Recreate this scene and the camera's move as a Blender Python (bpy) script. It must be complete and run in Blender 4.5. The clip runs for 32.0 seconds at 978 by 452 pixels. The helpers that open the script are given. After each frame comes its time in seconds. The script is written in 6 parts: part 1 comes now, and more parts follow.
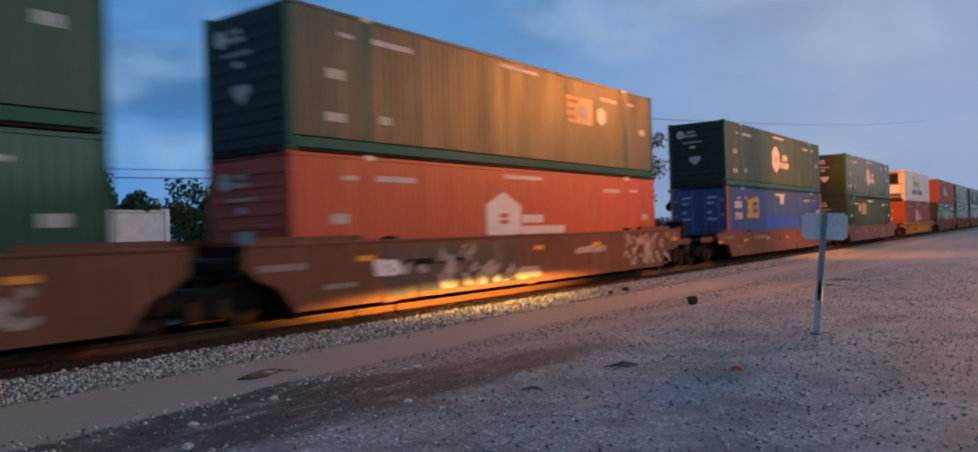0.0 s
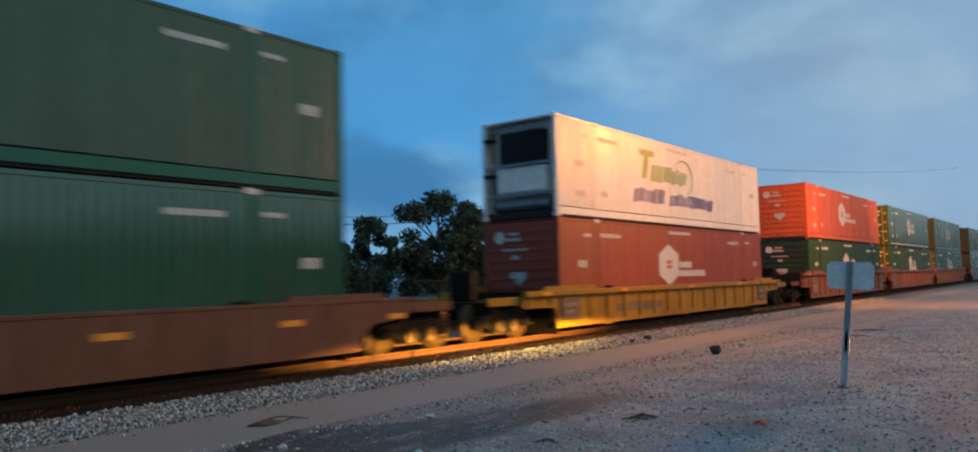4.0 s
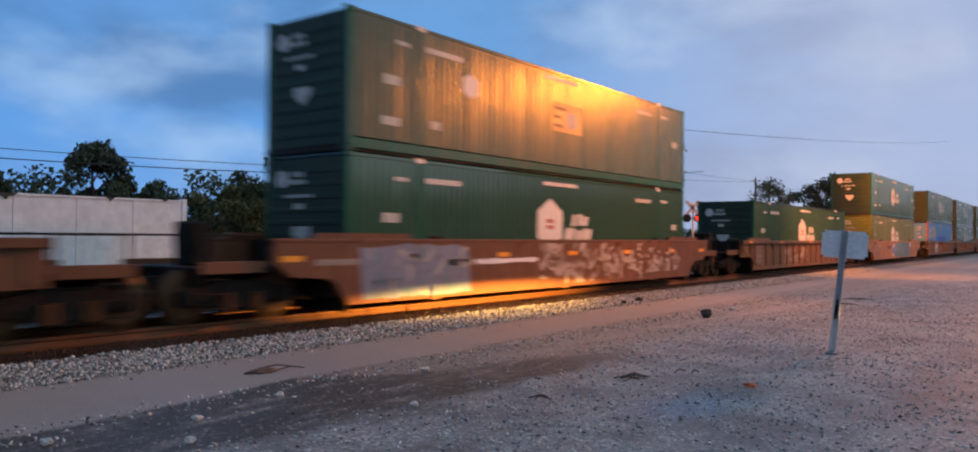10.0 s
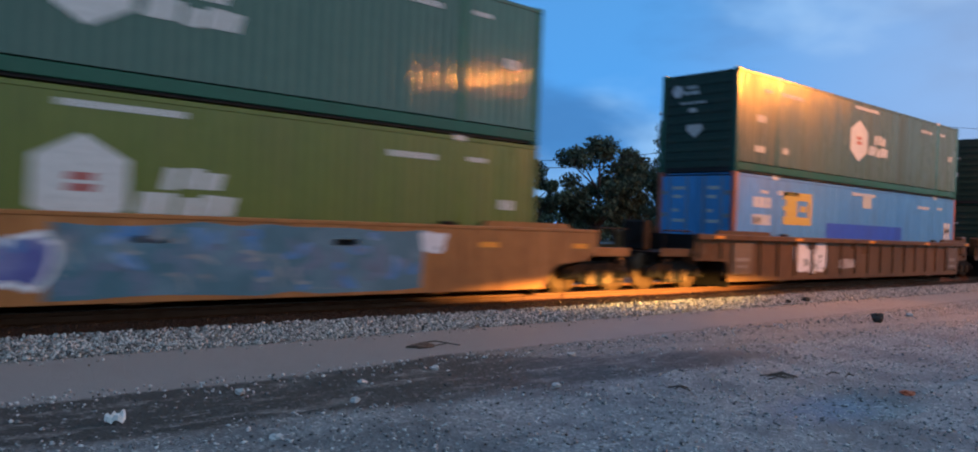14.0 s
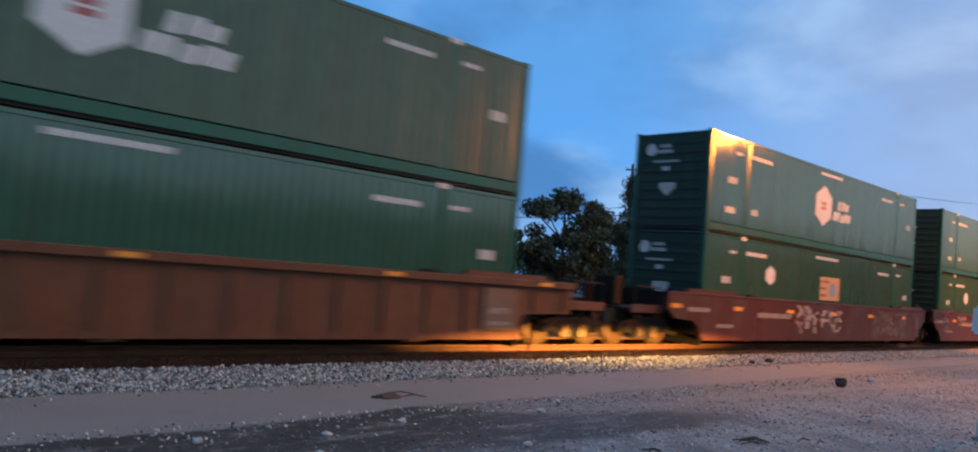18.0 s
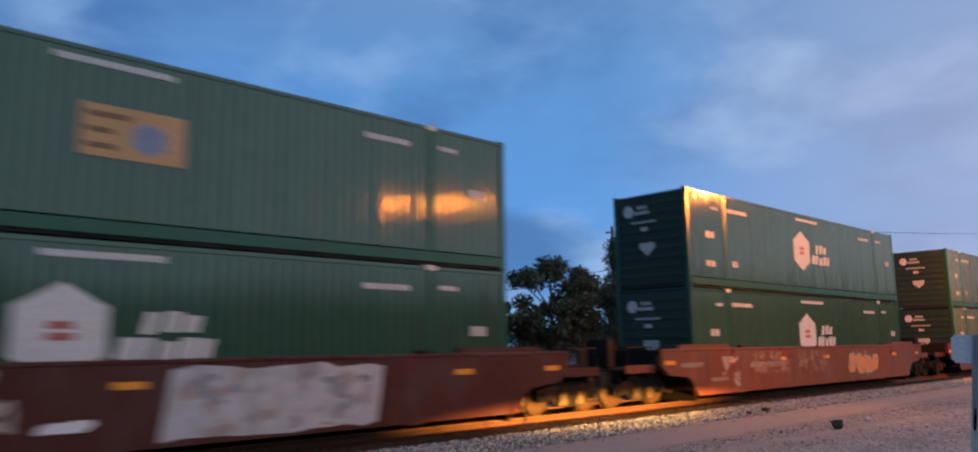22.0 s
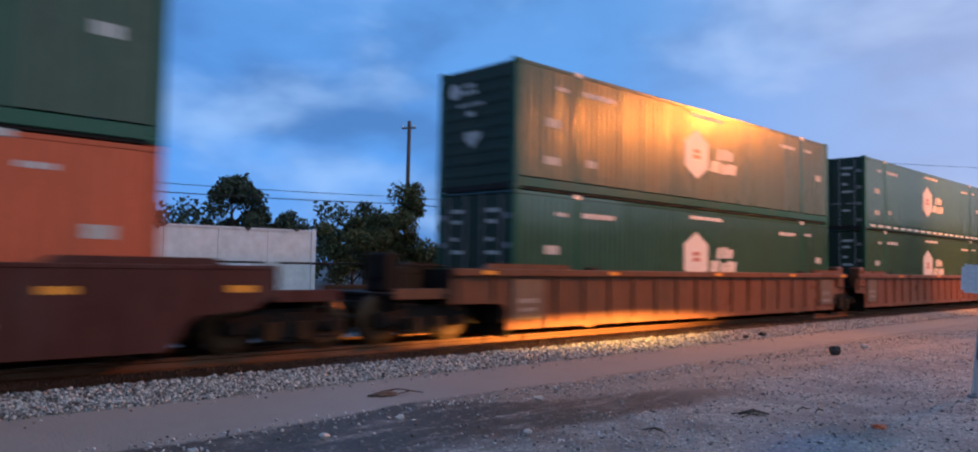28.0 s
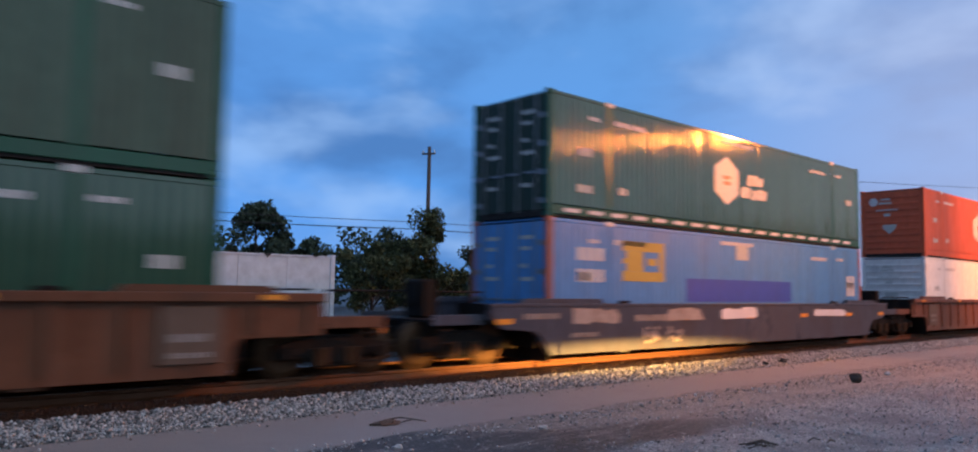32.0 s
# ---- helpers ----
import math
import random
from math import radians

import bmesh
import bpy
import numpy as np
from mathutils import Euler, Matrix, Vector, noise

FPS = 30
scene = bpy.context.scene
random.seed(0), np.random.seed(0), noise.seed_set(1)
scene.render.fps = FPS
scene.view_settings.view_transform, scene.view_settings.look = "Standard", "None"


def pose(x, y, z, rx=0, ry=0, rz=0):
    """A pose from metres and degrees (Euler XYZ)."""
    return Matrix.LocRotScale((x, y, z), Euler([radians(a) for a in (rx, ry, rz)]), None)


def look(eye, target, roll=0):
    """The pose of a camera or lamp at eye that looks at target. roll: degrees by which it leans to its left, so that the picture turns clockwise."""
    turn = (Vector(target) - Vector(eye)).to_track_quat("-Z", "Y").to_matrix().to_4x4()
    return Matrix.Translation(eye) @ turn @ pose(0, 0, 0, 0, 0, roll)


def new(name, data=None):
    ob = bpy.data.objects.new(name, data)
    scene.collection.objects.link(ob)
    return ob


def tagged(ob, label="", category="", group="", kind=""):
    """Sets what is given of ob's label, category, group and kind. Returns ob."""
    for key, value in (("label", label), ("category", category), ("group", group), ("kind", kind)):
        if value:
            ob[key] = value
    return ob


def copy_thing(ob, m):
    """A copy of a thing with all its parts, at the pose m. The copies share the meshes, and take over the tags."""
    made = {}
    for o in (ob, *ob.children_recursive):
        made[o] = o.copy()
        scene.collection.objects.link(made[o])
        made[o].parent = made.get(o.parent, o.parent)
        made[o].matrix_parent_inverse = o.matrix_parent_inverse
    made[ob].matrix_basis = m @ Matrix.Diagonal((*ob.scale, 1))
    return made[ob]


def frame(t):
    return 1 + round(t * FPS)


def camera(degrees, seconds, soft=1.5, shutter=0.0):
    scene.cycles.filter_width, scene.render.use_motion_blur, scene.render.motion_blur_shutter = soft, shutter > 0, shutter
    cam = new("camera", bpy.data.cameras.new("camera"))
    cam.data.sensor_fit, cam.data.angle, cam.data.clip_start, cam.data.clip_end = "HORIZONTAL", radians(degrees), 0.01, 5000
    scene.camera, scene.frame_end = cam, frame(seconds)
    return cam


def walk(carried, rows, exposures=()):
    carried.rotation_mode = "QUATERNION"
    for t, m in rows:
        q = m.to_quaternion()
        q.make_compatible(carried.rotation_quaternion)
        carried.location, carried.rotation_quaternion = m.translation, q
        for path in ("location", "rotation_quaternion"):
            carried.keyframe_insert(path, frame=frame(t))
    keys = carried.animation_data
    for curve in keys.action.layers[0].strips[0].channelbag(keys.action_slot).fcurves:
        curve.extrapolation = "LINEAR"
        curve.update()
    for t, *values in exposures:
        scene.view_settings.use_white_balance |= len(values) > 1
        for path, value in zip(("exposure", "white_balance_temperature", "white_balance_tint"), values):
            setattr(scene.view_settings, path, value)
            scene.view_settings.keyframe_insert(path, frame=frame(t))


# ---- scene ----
# A double-stack container train passes a gravel lot at dusk.
# x runs along the track (the train comes from +x), y across it, z up; z = 0 is the lot.


def aim(x, y, z, yaw, pitch, roll):
    """A camera pose: yaw from +y towards +x, pitch up, roll as in look()."""
    a, b = radians(yaw), radians(pitch)
    way = Vector((math.sin(a) * math.cos(b), math.cos(a) * math.cos(b), math.sin(b)))
    return look((x, y, z), Vector((x, y, z)) + way, roll)


cam = camera(64.34, 32.0, soft=1.9, shutter=0.55)
walk(cam, [
    (0, aim(0.013, 0.171, 1.804, 53.56, 0.54, -1.92)),
    (0.5, aim(0.024, 0.172, 1.813, 53.52, 1.60, -0.41)),
    (1, aim(0.071, 0.209, 1.810, 53.03, 1.77, 0.79)),
    (1.5, aim(-0.006, 0.215, 1.825, 54.14, 3.21, 0.68)),
    (2, aim(-0.037, 0.185, 1.808, 54.25, 4.97, 1.08)),
    (2.5, aim(0.049, 0.154, 1.832, 53.55, 5.12, -0.01)),
    (4.5, aim(0.171, 0.167, 1.811, 51.60, 3.30, -1.19)),
    (5, aim(0.152, 0.104, 1.805, 51.25, 2.17, -0.59)),
    (5.5, aim(0.179, 0.125, 1.800, 50.57, 1.01, -2.73)),
    (6, aim(0.177, 0.132, 1.791, 52.14, 1.70, -3.76)),
    (6.5, aim(0.120, 0.154, 1.818, 51.35, 3.19, -4.09)),
    (7, aim(0.113, 0.157, 1.825, 51.54, 3.01, -3.16)),
    (7.5, aim(0.115, 0.167, 1.822, 50.65, 1.90, -2.23)),
    (8, aim(0.102, 0.198, 1.826, 51.51, 0.66, 0.29)),
    (8.5, aim(0.095, 0.217, 1.823, 51.74, 1.11, -1.48)),
    (9, aim(0.095, 0.182, 1.828, 52.07, 1.05, -1.17)),
    (9.5, aim(0.094, 0.164, 1.831, 52.52, 1.23, 1.77)),
    (10, aim(0.099, 0.217, 1.813, 52.42, 0.79, 0.48)),
    (10.5, aim(0.101, 0.228, 1.819, 52.88, 0.78, 0.14)),
    (11, aim(0.110, 0.184, 1.807, 54.23, 0.64, 0.24)),
    (11.5, aim(0.060, 0.078, 1.813, 51.32, -0.41, 1.42)),
    (12, aim(0.016, -0.040, 1.809, 46.27, 0.14, 1.90)),
    (12.5, aim(-0.097, -0.133, 1.841, 41.29, 0.55, 3.27)),
    (13, aim(-0.132, -0.204, 1.854, 43.81, 0.45, 2.11)),
    (13.5, aim(-0.072, -0.246, 1.846, 42.43, -0.61, 3.56)),
    (14, aim(-0.087, -0.264, 1.835, 40.16, -0.30, 2.31)),
    (14.5, aim(-0.110, -0.214, 1.838, 40.88, -1.41, 1.95)),
    (15, aim(-0.136, -0.173, 1.881, 41.59, -1.39, 2.55)),
    (15.5, aim(-0.047, -0.136, 1.900, 46.07, -0.92, -0.69)),
    (17.5, aim(-0.078, -0.106, 1.879, 43.48, 0.07, 5.25)),
    (18, aim(-0.112, -0.014, 1.870, 42.74, 3.30, 4.82)),
    (18.5, aim(-0.071, -0.045, 1.830, 41.39, 2.68, 2.63)),
    (19, aim(-0.076, -0.020, 1.905, 42.33, 3.30, 4.49)),
    (19.5, aim(-0.100, -0.085, 1.886, 41.32, 6.03, 4.21)),
    (20, aim(-0.181, 0.001, 1.885, 42.00, 7.10, 3.57)),
    (20.5, aim(-0.240, -0.036, 1.888, 42.40, 7.74, 2.00)),
    (21, aim(-0.212, -0.077, 1.890, 41.10, 6.85, 0.84)),
    (21.5, aim(-0.296, -0.203, 1.890, 45.14, 9.87, -2.35)),
    (22, aim(-0.264, -0.281, 1.877, 43.69, 8.81, -0.74)),
    (22.5, aim(-0.238, -0.240, 1.892, 37.85, 6.61, -0.85)),
    (23, aim(-0.328, -0.290, 1.895, 34.85, 5.80, -2.05)),
    (23.5, aim(0.029, -0.269, 1.890, 33.59, 5.87, -2.10)),
    (24, aim(0.100, -0.085, 1.870, 34.30, 3.95, -1.70)),
    (24.5, aim(-0.080, 0.076, 1.900, 32.40, 2.80, -1.58)),
    (25, aim(-0.144, -0.028, 1.876, 34.99, 2.96, 0.58)),
    (25.5, aim(-0.072, 0.085, 1.889, 36.64, 4.58, 0.72)),
    (26, aim(-0.055, -0.009, 1.875, 35.80, 5.58, 1.81)),
    (26.5, aim(-0.071, -0.035, 1.860, 38.48, 5.88, 0.09)),
    (28.5, aim(-0.008, 0.055, 1.816, 44.17, 2.48, 1.49)),
    (29, aim(0.103, 0.012, 1.850, 43.32, 3.55, 0.46)),
    (29.5, aim(0.142, -0.020, 1.851, 40.92, 4.03, 1.40)),
    (30, aim(0.142, -0.036, 1.819, 39.85, 3.76, 0.92)),
    (30.5, aim(0.215, -0.072, 1.841, 40.24, 3.50, 0.47)),
    (31, aim(0.223, -0.105, 1.860, 41.97, 3.72, -0.19)),
    (31.5, aim(0.236, -0.106, 1.862, 41.74, 4.22, -0.56)),
    (32, aim(0.243, -0.117, 1.854, 41.81, 4.68, 0.88)),
], exposures=[(0, 0.14, 6700, 3), (1, 0.42, 6880, 0), (2, 0.31, 6650, -12), (5, 0.20, 6380, -16), (6, 0.28, 6700, -12), (7, 0.38, 7150, 10), (8, 0.42, 6650, 20), (9, 0.53, 6880, 10), (11, 0.44, 7420, 8), (13, 0.42, 5850, -2), (15, 0.46, 5960, -3), (18, 0.51, 6200, 2), (20, 0.40, 6380, 12), (22, 0.28, 6580, 9), (23, 0.34, 6050, 6), (24, 0.35, 5760, 1), (26, 0.46, 6200, 8), (29, 0.52, 6320, 11), (32, 0.43, 6320, 11)])

# ---- world and light ----
LAMP = (36.2, 2.3, 10.0)       # sodium street lamp on the lot
FAR_LAMP = (49.4, 25.2, 10.7)  # sodium lamp on a pole beyond the track

world = bpy.data.worlds.new("dusk_sky")
scene.world = world
world.use_nodes = True
wt = world.node_tree
wt.nodes.clear()


def wnode(kind, **sets):
    n = wt.nodes.new(kind)
    for k, v in sets.items():
        n.inputs[k].default_value = v
    return n


w_out = wt.nodes.new("ShaderNodeOutputWorld")
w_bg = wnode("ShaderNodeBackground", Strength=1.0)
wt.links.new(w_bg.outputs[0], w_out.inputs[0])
w_tc = wt.nodes.new("ShaderNodeTexCoord")
w_sep = wt.nodes.new("ShaderNodeSeparateXYZ")
wt.links.new(w_tc.outputs["Generated"], w_sep.inputs[0])
# the clear sky of late dusk, by height
w_ramp = wt.nodes.new("ShaderNodeValToRGB")
wt.links.new(w_sep.outputs["Z"], w_ramp.inputs[0])
els = w_ramp.color_ramp.elements
els[0].position, els[0].color = 0.0, (0.150, 0.300, 0.620, 1)
els[1].position, els[1].color = 1.0, (0.235, 0.275, 0.365, 1)
for pos, col in ((0.12, (0.105, 0.290, 0.660, 1)), (0.32, (0.108, 0.262, 0.560, 1)), (0.6, (0.19, 0.255, 0.40, 1))):
    e = els.new(pos)
    e.color = col
# flattened clouds at two scales
w_map = wt.nodes.new("ShaderNodeMapping")
w_map.inputs["Scale"].default_value = (1.0, 1.0, 2.1)
w_map.inputs["Location"].default_value = (3.1, 1.7, 0.4)
wt.links.new(w_tc.outputs["Generated"], w_map.inputs[0])
w_n1 = wnode("ShaderNodeTexNoise", Scale=3.1, Detail=5.0, Roughness=0.5, Distortion=0.15)
wt.links.new(w_map.outputs[0], w_n1.inputs["Vector"])
w_c1 = wt.nodes.new("ShaderNodeMapRange")
w_c1.interpolation_type = "SMOOTHSTEP"
for k, v in (("From Min", 0.44), ("From Max", 0.68), ("To Min", 0.0), ("To Max", 1.0)):
    w_c1.inputs[k].default_value = v
wt.links.new(w_n1.outputs[0], w_c1.inputs["Value"])
w_n2 = wnode("ShaderNodeTexNoise", Scale=4.6, Detail=4.0, Roughness=0.46, Distortion=0.15)
wt.links.new(w_map.outputs[0], w_n2.inputs["Vector"])
w_c2 = wt.nodes.new("ShaderNodeMapRange")
w_c2.interpolation_type = "SMOOTHSTEP"
for k, v in (("From Min", 0.44), ("From Max", 0.70), ("To Min", 0.0), ("To Max", 0.75)):
    w_c2.inputs[k].default_value = v
wt.links.new(w_n2.outputs[0], w_c2.inputs["Value"])


def wmix(fac, a, b):
    m = wt.nodes.new("ShaderNodeMix")
    m.data_type = "RGBA"
    wt.links.new(fac, m.inputs[0])
    wt.links.new(a, m.inputs[6])
    if isinstance(b, tuple):
        m.inputs[7].default_value = b
    else:
        wt.links.new(b, m.inputs[7])
    return m.outputs[2]


def put_range(x):
    """From -1..1 to 0..1."""
    m = wt.nodes.new("ShaderNodeMapRange")
    m.inputs["From Min"].default_value, m.inputs["From Max"].default_value = -1.0, 1.0
    wt.links.new(x, m.inputs["Value"])
    return m.outputs[0]


sky = wmix(w_c1.outputs[0], w_ramp.outputs[0], (0.074, 0.182, 0.415, 1))
sky = wmix(w_c2.outputs[0], sky, (0.310, 0.450, 0.710, 1))
# paler towards +x: the sunset's after-glow, with the lot lamp's haze painted in
w_glow = wt.nodes.new("ShaderNodeMapRange")
w_glow.interpolation_type = "SMOOTHSTEP"
for k, v in (("From Min", 0.74), ("From Max", 1.0), ("To Min", 0.0), ("To Max", 0.6)):
    w_glow.inputs[k].default_value = v
wt.links.new(w_sep.outputs["X"], w_glow.inputs["Value"])
sky = wmix(w_glow.outputs[0], sky, (0.39, 0.41, 0.58, 1))
w_gain = wt.nodes.new("ShaderNodeMix")
w_gain.data_type, w_gain.blend_type = "RGBA", "MULTIPLY"
w_gain.inputs[0].default_value = 1.0
w_gain.inputs[7].default_value = (1.22, 1.24, 1.20, 1)
# brighter grey on the unseen side of the sky, over the lot
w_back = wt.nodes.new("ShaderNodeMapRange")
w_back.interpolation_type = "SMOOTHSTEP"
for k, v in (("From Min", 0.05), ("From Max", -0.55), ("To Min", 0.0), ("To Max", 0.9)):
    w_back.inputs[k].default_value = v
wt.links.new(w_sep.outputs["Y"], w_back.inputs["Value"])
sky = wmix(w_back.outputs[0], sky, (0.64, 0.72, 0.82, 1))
# the whole sky is dimmed towards -x, to darken what faces that way
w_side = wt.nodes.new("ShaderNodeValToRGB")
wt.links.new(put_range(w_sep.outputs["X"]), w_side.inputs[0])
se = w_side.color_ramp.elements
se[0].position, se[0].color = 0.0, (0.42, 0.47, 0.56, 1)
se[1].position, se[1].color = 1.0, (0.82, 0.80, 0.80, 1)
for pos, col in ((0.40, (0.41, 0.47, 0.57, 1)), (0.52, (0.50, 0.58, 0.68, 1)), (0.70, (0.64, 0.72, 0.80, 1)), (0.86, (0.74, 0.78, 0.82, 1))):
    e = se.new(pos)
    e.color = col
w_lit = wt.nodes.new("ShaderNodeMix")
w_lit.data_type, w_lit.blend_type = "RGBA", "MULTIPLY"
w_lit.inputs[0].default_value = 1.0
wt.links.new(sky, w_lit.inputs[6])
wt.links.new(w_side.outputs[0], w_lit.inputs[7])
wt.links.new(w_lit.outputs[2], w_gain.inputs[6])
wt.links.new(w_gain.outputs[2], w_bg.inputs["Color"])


def lamp(name, at, watts, colour, radius):
    data = bpy.data.lights.new(name, "POINT")
    data.energy, data.color, data.shadow_soft_size = watts, colour, radius
    ob = new(name, data)
    ob.location = at
    return ob


SODIUM = (1.0, 0.27, 0.03)
lamp("lot_lamp_light", LAMP, 2500, SODIUM, 0.36)


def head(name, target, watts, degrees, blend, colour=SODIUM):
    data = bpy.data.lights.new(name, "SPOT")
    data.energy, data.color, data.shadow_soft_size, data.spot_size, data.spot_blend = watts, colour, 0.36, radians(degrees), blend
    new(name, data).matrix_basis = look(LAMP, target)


# extra spots at the head, added to brighten the track side and far cars
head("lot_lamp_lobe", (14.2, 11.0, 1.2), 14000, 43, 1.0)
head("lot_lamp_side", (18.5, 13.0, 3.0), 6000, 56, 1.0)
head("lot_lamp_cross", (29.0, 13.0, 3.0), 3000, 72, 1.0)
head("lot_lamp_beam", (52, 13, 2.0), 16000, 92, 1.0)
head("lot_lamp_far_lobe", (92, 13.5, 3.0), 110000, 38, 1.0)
# a pickup, unseen and inferred from the low lit band, waits on the lot with dipped headlights: a wide flat beam, cut
# off at lamp height, rakes the gravel, the rail and the foot of the train
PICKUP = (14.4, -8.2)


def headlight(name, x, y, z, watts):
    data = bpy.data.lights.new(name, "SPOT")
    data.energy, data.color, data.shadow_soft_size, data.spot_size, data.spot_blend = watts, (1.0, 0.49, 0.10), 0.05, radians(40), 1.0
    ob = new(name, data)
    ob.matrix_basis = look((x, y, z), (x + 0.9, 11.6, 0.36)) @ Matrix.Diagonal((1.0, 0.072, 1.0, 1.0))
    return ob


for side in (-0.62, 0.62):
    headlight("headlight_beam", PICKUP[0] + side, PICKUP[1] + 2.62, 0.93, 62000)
lamp("pole_lamp_light", (FAR_LAMP[0], FAR_LAMP[1], FAR_LAMP[2] - 0.2), 1500, SODIUM, 0.35)


# ---- materials ----
def nodes_of(name):
    m = bpy.data.materials.new(name)
    m.use_nodes = True
    return m, m.node_tree, m.node_tree.nodes["Principled BSDF"]


def put(nt, kind, links=(), **sets):
    n = nt.nodes.new(kind)
    for k, v in sets.items():
        n.inputs[k.replace("_", " ")].default_value = v
    for k, src in links:
        nt.links.new(src, n.inputs[k])
    return n


def mixed(nt, fac, a, b):
    m = nt.nodes.new("ShaderNodeMix")
    m.data_type = "RGBA"
    for slot, v in ((0, fac), (6, a), (7, b)):
        if isinstance(v, (tuple, float, int)):
            m.inputs[slot].default_value = v
        else:
            nt.links.new(v, m.inputs[slot])
    return m.outputs[2]


def ranged(nt, value, a, b, lo=0.0, hi=1.0):
    r = put(nt, "ShaderNodeMapRange", [("Value", value)])
    for k, v in (("From Min", a), ("From Max", b), ("To Min", lo), ("To Max", hi)):
        r.inputs[k].default_value = v
    return r.outputs[0]


def rgba(c, k=1.0):
    return (c[0] * k, c[1] * k, c[2] * k, 1.0)


def surface(name, colour, rough=0.6, metal=0.0, grain=14.0, stain=1.1, worn=0.35, other=None, bump=0.15, stretch=(1, 1, 1), per_piece=0.0, spec=0.5, scuff=0.0):
    """A material with fine grain, large stains and a little relief."""
    m, nt, b = nodes_of(name)
    tc = put(nt, "ShaderNodeTexCoord")
    mp = put(nt, "ShaderNodeMapping", [("Vector", tc.outputs["Object"])])
    mp.inputs["Scale"].default_value = stretch
    info = put(nt, "ShaderNodeObjectInfo")
    shift = put(nt, "ShaderNodeVectorMath", [(0, mp.outputs[0])])
    rnd = put(nt, "ShaderNodeMath", [(0, info.outputs["Random"])])
    rnd.operation, rnd.inputs[1].default_value = "MULTIPLY", 37.0
    nt.links.new(rnd.outputs[0], shift.inputs[1])
    fine = put(nt, "ShaderNodeTexNoise", [("Vector", shift.outputs[0])], Scale=grain, Detail=5.0, Roughness=0.6)
    big = put(nt, "ShaderNodeTexNoise", [("Vector", shift.outputs[0])], Scale=stain, Detail=4.0, Roughness=0.6)
    dirt = other or tuple(0.45 * c + 0.02 for c in colour)
    base = mixed(nt, ranged(nt, fine.outputs[0], 0.3, 0.75), rgba(colour, 0.82), rgba(colour, 1.12))
    base = mixed(nt, ranged(nt, big.outputs[0], 0.5, 0.78, 0.0, worn), base, rgba(dirt))
    if scuff:
        # run-off streaks down the sheet, some pale, some rusty
        tall = put(nt, "ShaderNodeMapping", [("Vector", shift.outputs[0])])
        tall.inputs["Scale"].default_value = (2.4 / stretch[0], 1.0, 0.22 / stretch[2])
        run = put(nt, "ShaderNodeTexNoise", [("Vector", tall.outputs[0])], Scale=2.2, Detail=6.0, Roughness=0.68)
        base = mixed(nt, ranged(nt, run.outputs[0], 0.55, 0.72, 0.0, scuff), base, rgba(tuple(1.5 * c + 0.03 for c in colour)))
        base = mixed(nt, ranged(nt, run.outputs[0], 0.45, 0.30, 0.0, scuff), base, rgba(tuple(0.3 * c + d for c, d in zip(colour, (0.020, 0.010, 0.006)))))
    if per_piece:
        piece = mixed(nt, info.outputs["Random"], rgba((1 - per_piece,) * 3), rgba((1 + per_piece,) * 3))
        mul = nt.nodes.new("ShaderNodeMix")
        mul.data_type, mul.blend_type = "RGBA", "MULTIPLY"
        mul.inputs[0].default_value = 1.0
        nt.links.new(base, mul.inputs[6])
        nt.links.new(piece, mul.inputs[7])
        base = mul.outputs[2]
    nt.links.new(base, b.inputs["Base Color"])
    nt.links.new(ranged(nt, big.outputs[0], 0.3, 0.75, rough * 0.85, min(1.0, rough * 1.25)), b.inputs["Roughness"])
    b.inputs["Metallic"].default_value = metal
    b.inputs["Specular IOR Level"].default_value = spec
    if bump:
        bp = put(nt, "ShaderNodeBump", [("Height", fine.outputs[0])], Strength=bump, Distance=0.01)
        nt.links.new(bp.outputs[0], b.inputs["Normal"])
    return m


def glow(name, colour, strength):
    m, nt, b = nodes_of(name)
    b.inputs["Base Color"].default_value = rgba(colour)
    b.inputs["Emission Color"].default_value = rgba(colour)
    b.inputs["Emission Strength"].default_value = strength
    return m


def paint(name, colour, rough=0.12, worn=0.3, dirt=(0.06, 0.058, 0.045), spec=0.4):
    """Container paint: satin, with rain streaks and road film."""
    return surface(name, colour, rough, 0.0, 9.0, 0.8, worn, dirt, 0.012, (1.6, 1.6, 0.35), 0.14, spec=spec, scuff=0.22)


GREEN = paint("green_paint", (0.044, 0.100, 0.066), 0.075, spec=0.62)
GREEN_DULL = paint("dull_green_paint", (0.080, 0.124, 0.090), 0.27, 0.45, spec=0.20)
GREEN_MATTE = paint("matte_green_paint", (0.062, 0.104, 0.074), 0.50, 0.45, spec=0.34)
GREEN_POST = paint("green_post_paint", (0.022, 0.100, 0.058), 0.2, 0.4, spec=0.35)
GREEN_END = paint("darker_green_end_paint", (0.022, 0.045, 0.030), 0.4, 0.6, spec=0.25)
OLIVE = paint("olive_paint", (0.150, 0.178, 0.036), 0.3)
RED = paint("red_paint", (0.49, 0.085, 0.040), 0.4)
DEEP_RED = paint("deep_red_paint", (0.27, 0.050, 0.022), 0.4)
ORANGE = paint("orange_paint", (0.54, 0.115, 0.052), 0.5, spec=0.25)
BLUE = paint("blue_paint", (0.080, 0.270, 0.60), 0.35)
